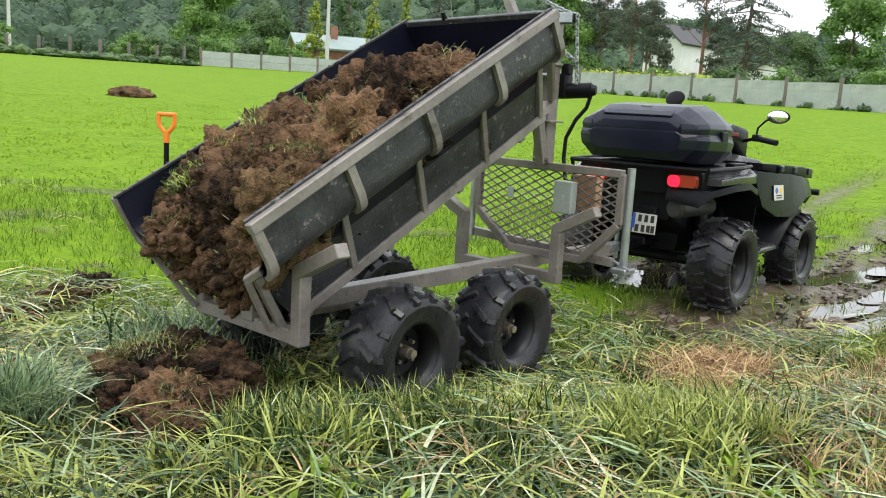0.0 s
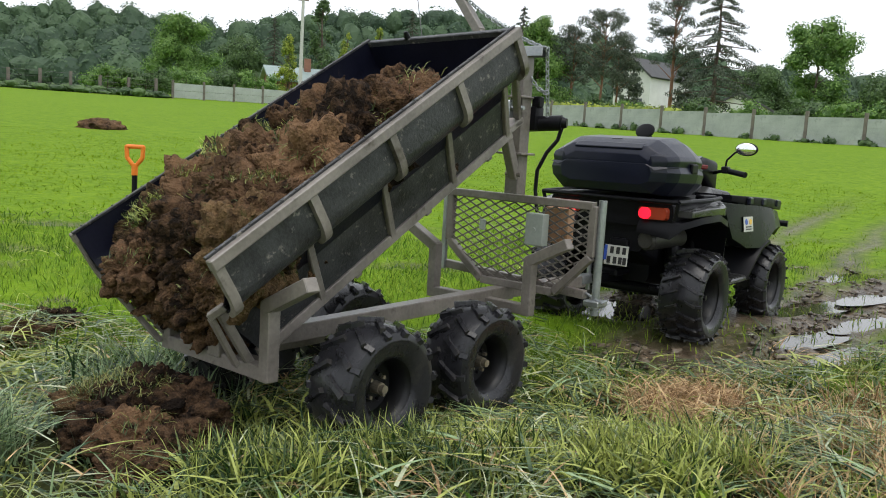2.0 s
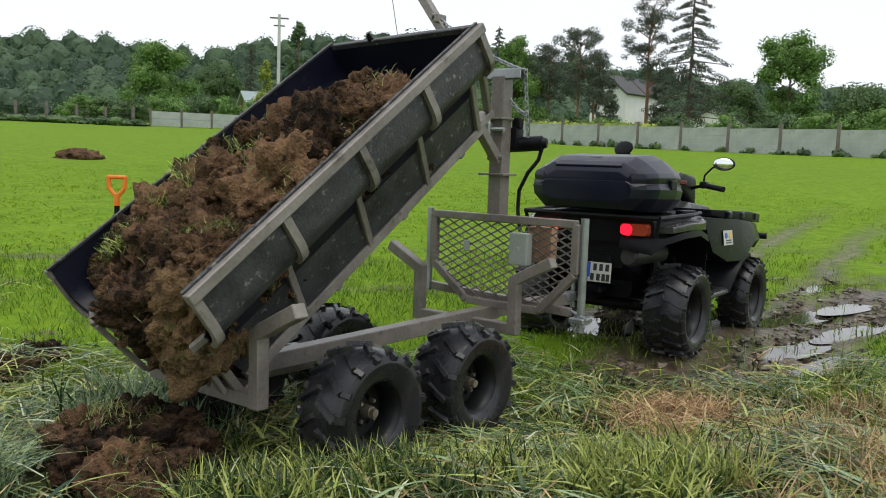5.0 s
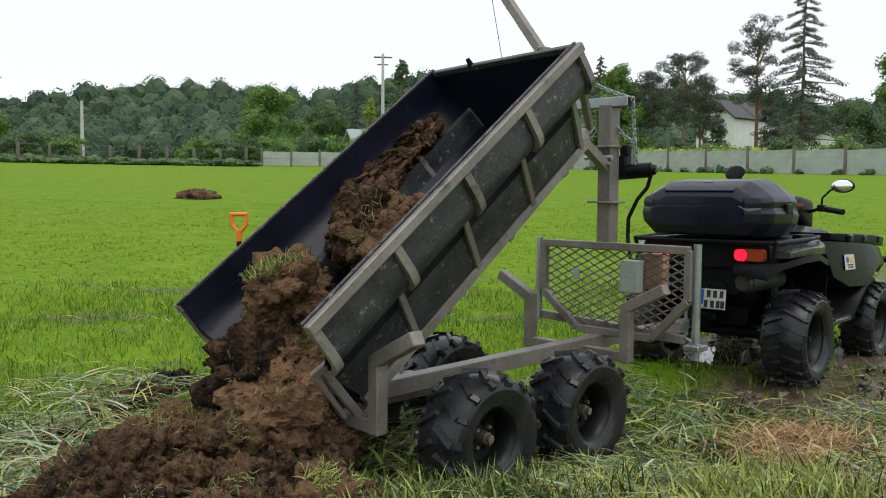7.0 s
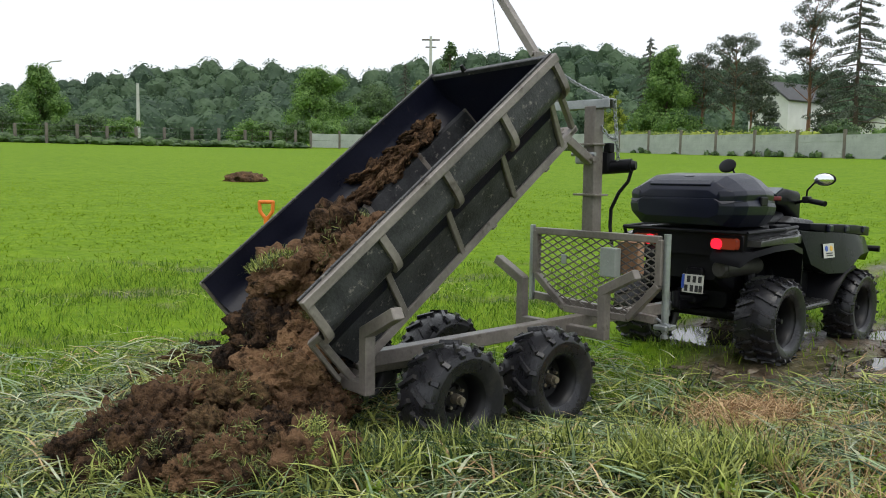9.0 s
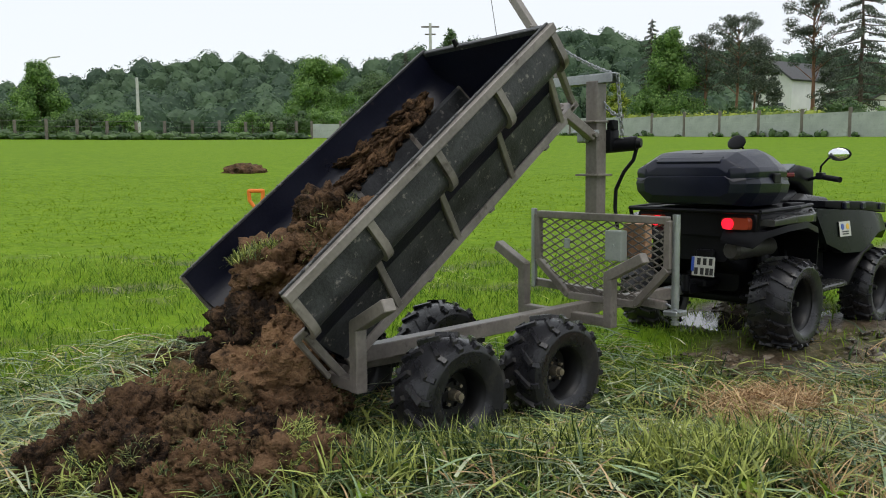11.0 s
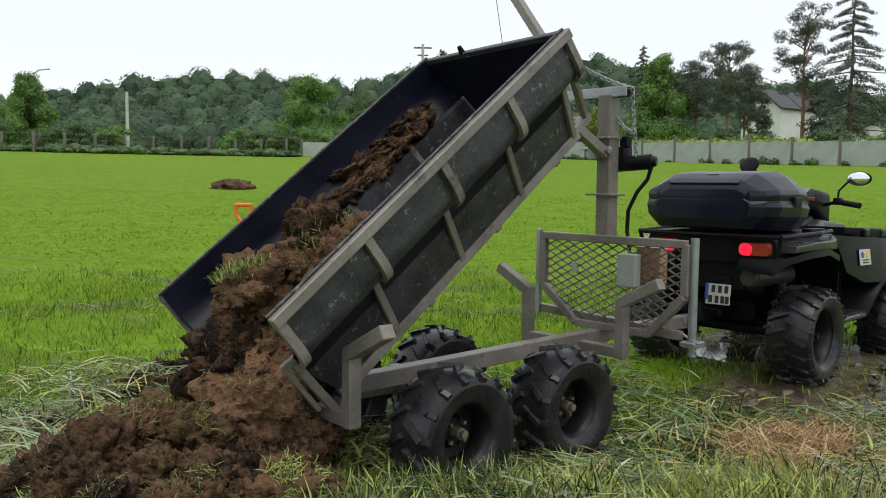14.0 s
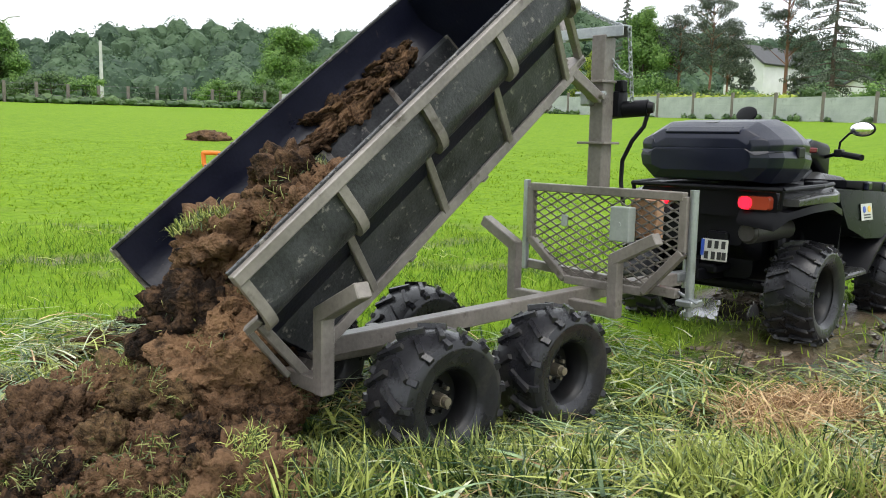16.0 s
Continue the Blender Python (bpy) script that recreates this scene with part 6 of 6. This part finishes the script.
def blades(name, label, points, height, width, lean, droop, mat, rng, lie=0.0, heading=None):
    """Curved tapering blades: seven corners and five triangles each."""
    n = len(points)
    a = rng.uniform(0, 2 * np.pi, n)
    if heading is not None:
        a = heading + rng.normal(0, 0.45, n)
    h = height * rng.uniform(0.55, 1.25, n)
    ln = lean * rng.uniform(0.2, 1.6, n)
    dirv = np.stack([np.cos(a), np.sin(a), np.zeros(n)], 1)
    b = rng.uniform(0, 2 * np.pi, n)
    side = np.stack([np.cos(b), np.sin(b), rng.uniform(-0.3, 0.3, n)], 1) * (width * rng.uniform(0.6, 1.4, n))[:, None] / 2
    out = np.empty((n, 7, 3))
    for i, f in enumerate((0.0, 0.38, 0.74, 1.0)):
        up = h * (f - droop * f * f * ln)
        up = np.maximum(up, 0.0) * (1 - lie) + lie * h * 0.10 * np.sin(np.pi * f)
        go = h * (ln * f ** 1.7 * (1 - lie) + lie * (f - 0.5) * 1.6)
        c = points + dirv * go[:, None]
        c[:, 2] += up
        w = (1.0, 0.9, 0.6, 0.0)[i]
        if i < 3:
            out[:, 2 * i] = c - side * w
            out[:, 2 * i + 1] = c + side * w
        else:
            out[:, 6] = c
    base = (np.arange(n) * 7)[:, None]
    t = np.array([[0, 1, 3], [0, 3, 2], [2, 3, 5], [2, 5, 4], [4, 5, 6]])
    tris = (base[:, :, None] + t[None]).reshape(-1, 3)
    ob = np_mesh(name, out.reshape(-1, 3), tris, mat)
    return tagged(ob, label, "grass", kind="stuff")


def scatter(rng, n, box, keep):
    """Points on the ground in a box of (s, q): s away from the near verge, q across it."""
    s0, s1, q0, q1 = box
    out = []
    for s, q, k in zip(rng.uniform(s0, s1, n), rng.uniform(q0, q1, n), rng.uniform(0, 1, n)):
        x, y = 0.64 * s - 0.77 * q, 0.77 * s + 0.64 * q
        if k < keep(x, y, s, q):
            out.append((x, y, gz(x, y) - 0.01))
    return np.array(out)


def patch(x, y, scale, seed):
    return noise.noise(Vector((x * scale, y * scale, seed)))


def heap(x, y):
    return math.hypot((x + 0.78) / 0.58, (y - 0.02) / 0.52)


def grasses():
    rng = np.random.default_rng(4)

    def verge(x, y, s, q):
        m = 1 - mud_at(x, y)
        if heap(x, y) < 0.9 or math.hypot(x - 1.50, y + 1.10) < 0.22:
            return 0.12
        if -0.33 < x < 1.6 and -0.25 < y < 0.5:
            return 0.3
        return m * (0.34 + 0.9 * patch(x, y, 2.6, 2) + 0.5 * patch(x, y, 6.5, 3)) * (1.0 if s < -0.1 else max(0.05, 0.9 - 0.8 * s))
    def free(x, y):
        if math.hypot((x - 1.50) / 0.27, (y + 1.10) / 0.2) < 1 + 0.5 * patch(x, y, 6, 77):
            return 0.06
        return (1 - mud_at(x, y)) * (0.01 if math.hypot((x + 0.60) / 0.34, (y - 0.14) / 0.38) < 1 else 0.15 if heap(x, y) < 0.85 else 1.0)

    # low green undergrowth with dark gaps between
    blades("long_grass", "rough chopped green grass on the verge", scatter(rng, 34000, (-1.7, 1.4, -3.6, 3.2), lambda x, y, s, q: verge(x, y, s, q) * 0.85), 0.085, 0.0095, 1.1, 0.42, M_GRASS, rng)
    # bunches of standing blades that splay from one root
    spots = scatter(rng, 760, (-1.6, 0.7, -3.5, 3.2), lambda x, y, s, q: free(x, y) * (0.9 if patch(x, y, 1.7, 31) > 0.02 else 0.22) * (1.0 if s < 0.1 else 0.35))
    pts = np.repeat(spots, 22, axis=0) + rng.normal(0, 0.028, (len(spots) * 22, 3)) * np.array((1, 1, 0))
    blades("tall_grass", "taller green grass standing in loose bunches", pts, 0.18, 0.0105, 0.8, 0.40, M_GRASS, rng)
    blades("tall_grass", "taller grass standing by the wheels", scatter(rng, 7500, (-1.0, -0.5, -1.6, 0.35), lambda x, y, s, q: 0.5 if patch(x, y, 4.0, 33) > -0.1 else 0.1), 0.2, 0.009, 0.55, 0.3, M_GRASS, rng)
    blades("tall_grass", "rank dark grass behind the open box end", scatter(rng, 5000, (-0.6, 0.8, 0.1, 1.2), lambda x, y, s, q: 0.6 if -0.55 < x < 0.1 and 0.25 < y < 0.95 else 0.0), 0.26, 0.010, 0.6, 0.4, M_GRASS2, rng)
    blades("sedge_grass", "coarse blue-green grass on the verge", scatter(rng, 14000, (-1.5, 1.3, -3.6, 3.6), lambda x, y, s, q: verge(x, y, s, q) * (0.3 + 0.9 * (patch(x, y, 0.9, 9) > 0) + 0.8 * (q > 0.9))), 0.19, 0.010, 1.0, 0.5, M_GRASS2, rng)

    # mown stems thrown flat, heaped loosely in ridges, each ridge combed its own way
    def ridge(x, y):
        return 0.5 + 0.9 * patch(x, y, 1.5, 73) + 0.45 * patch(x, y, 4.2, 74)

    def strewn(count, label, ln, wd, mat, flat, spread, seed, box=(-1.65, 1.4, -3.6, 4.2), least=0.25):
        pts = scatter(rng, count, box, lambda x, y, s, q: free(x, y) * max(least * 0.4, min(1.0, ridge(x, y) + 0.35 * (q > 0.7))) * (1.0 if s < 0.4 else 0.5) * (0.15 if patch(x, y, 2.9, 81 + seed) < -0.25 else 1.0))
        way = np.array([4.2 * patch(x, y, 0.9, 71) + 2.6 * patch(x, y, 2.6, 72 + seed) + 2.2 for x, y, _ in pts]) + rng.normal(0, spread, len(pts))
        pts[:, 2] += np.array([0.02 + 0.15 * max(0.0, ridge(x, y)) for x, y, _ in pts]) * rng.uniform(0.1, 1.0, len(pts))
        blades("lying_grass", label, pts, ln, wd, 0.8, 0.45, mat, rng, flat, way)
    strewn(16000, "long blue-green stems lying combed over the verge", 0.22, 0.0105, M_GRASS2, 0.80, 0.6, 0)
    strewn(21000, "green mown stems thrown over one another", 0.165, 0.0115, M_GRASS, 0.80, 1.6, 3)
    strewn(6500, "pale wilted stems lying in tangled swathes", 0.18, 0.0095, M_CUT, 0.84, 1.3, 6)
    strewn(9500, "tan dry stems mixed into the cut grass", 0.15, 0.0075, M_STRAW, 0.82, 1.6, 12)
    strewn(800, "long pale bent stems on top of the swathe", 0.34, 0.008, M_CUT, 0.72, 1.4, 9)
    pts = scatter(rng, 9000, (-1.7, 0.9, -3.6, 3.6), lambda x, y, s, q: free(x, y) * (0.8 if patch(x, y, 1.3, 91) > -0.1 else 0.2))
    pts[:, 2] += rng.uniform(0.02, 0.12, len(pts))
    blades("chopped_grass", "chopped green and yellow stalks strewn over the verge", pts, 0.13, 0.0085, 0.6, 0.3, M_GRASS, rng, 0.7)
    blades("tufted_grass", "short green tufts at the edge of the mud", scatter(rng, 26000, (0.6, 3.6, -4.2, 1.5), lambda x, y, s, q: (0.85 if 0.015 < mud_at(x, y) < 0.62 else 0.03) * (1.0 if patch(x, y, 3.2, 51) > -0.1 else 0.12)), 0.065, 0.007, 0.9, 0.4, M_MEADOW2, rng)
    # broad light green weed leaves among the grass
    spots = scatter(rng, 90, (-1.5, -0.2, -3.2, 0.2), lambda x, y, s, q: free(x, y) * 0.8)
    pts = np.repeat(spots, 7, axis=0) + rng.normal(0, 0.02, (len(spots) * 7, 3)) * np.array((1, 1, 0)) + np.array((0, 0, 0.05))
    blades("weed_leaves", "small broad-leaved weeds in the grass", pts, 0.09, 0.026, 0.8, 0.5, M_MEADOW2, rng, 0.2)
    pts = scatter(rng, 4500, (1.2, 5.5, -4, 5.5), lambda x, y, s, q: 0.9 if patch(x, y * 1.6, 0.9, 17) > 0.2 else 0.03)
    pts[:, 2] += rng.uniform(0.03, 0.09, len(pts))
    blades("cut_grass", "scattered cut grass on the meadow edge", pts, 0.11, 0.008, 0.5, 0.3, M_GRASS, rng, 0.7)
    blades("tufted_grass", "uneven taller green tufts in the meadow", scatter(rng, 16000, (0.6, 5.5, -4.5, 5), lambda x, y, s, q: (1 - 0.8 * mud_at(x, y)) * (0.9 if patch(x, y, 1.5, 41) > 0.1 else 0.08)), 0.10, 0.008, 0.6, 0.3, M_MEADOW2, rng)
    pts = scatter(rng, 9000, (-1.6, 1.0, -3.6, 2.0), lambda x, y, s, q: 1.0 if math.hypot((x - 1.50) / 0.34, (y + 1.10) / 0.26) < 1 else (0.22 if patch(x, y, 1.4, 13) > 0.15 and q < 0.2 else 0.0))
    pts = np.concatenate([pts, np.stack([rng.normal(1.50, 0.17, 1700), rng.normal(-1.10, 0.12, 1700), np.zeros(1700)], 1)])
    pts[:, 2] = [gz(x, y) + 0.01 for x, y, _ in pts]
    pts[:, 2] += rng.uniform(0.0, 0.08, len(pts))
    blades("dry_straw", "patches of dry reddish straw among the grass", pts, 0.12, 0.007, 0.9, 0.4, M_STRAW, rng, 0.45)

    # brown dry stalks standing on the worn verge
    pts = scatter(rng, 11000, (-1.5, 0.3, -3.6, -1.5), lambda x, y, s, q: 0.75 if patch(x, y, 1.7, 95) > -0.05 else 0.12)
    blades("dry_stalks", "reddish-brown dry stalks standing in the verge grass", pts, 0.20, 0.006, 0.6, 0.3, M_STRAW, rng, 0.1)

    def mown(x, y, s, q):
        return (1 - 0.95 * mud_at(x, y)) * (0.62 + 0.9 * patch(x, y, 0.8, 21) + 0.5 * patch(x, y, 2.7, 22))
    blades("meadow_grass", "short bright green mown meadow grass", scatter(rng, 60000, (0.2, 5.0, -6, 5.0), mown), 0.075, 0.006, 0.6, 0.2, M_MEADOW2, rng)
    blades("meadow_grass", "short bright green mown meadow grass", scatter(rng, 80000, (5.0, 18.0, -11, 11), lambda x, y, s, q: mown(x, y, s, q) * (1 - 0.6 * smooth_step(6.0, 18.0, s))), 0.048, 0.012, 1.2, 0.35, M_MEADOW, rng)
    # one dense drooping clump by the heap
    pts = np.stack([rng.normal(-1.13, 0.06, 900), rng.normal(0.34, 0.06, 900), np.zeros(900)], 1)
    pts[:, 2] = [gz(x, y) for x, y, _ in pts]
    blades("grass_clump", "dense drooping clump of fine green grass", pts, 0.29, 0.005, 0.7, 0.45, M_GRASS2, rng)


grasses()


# ---- what moves ----
def motions():
    box = [o for o in TRAILER.children if o.name.startswith("tipper_box")][0]
    walk(box, [(t, box_pose(t)) for t, _ in TIPS])
    arm = [o for o in TRAILER.children if o.name.startswith("lift_arm")][0]
    walk(arm, [(t, arm_pose(t)) for t, _ in TIPS])
    for ob, rows in SOIL_MOVES:
        walk(ob, rows)


motions()
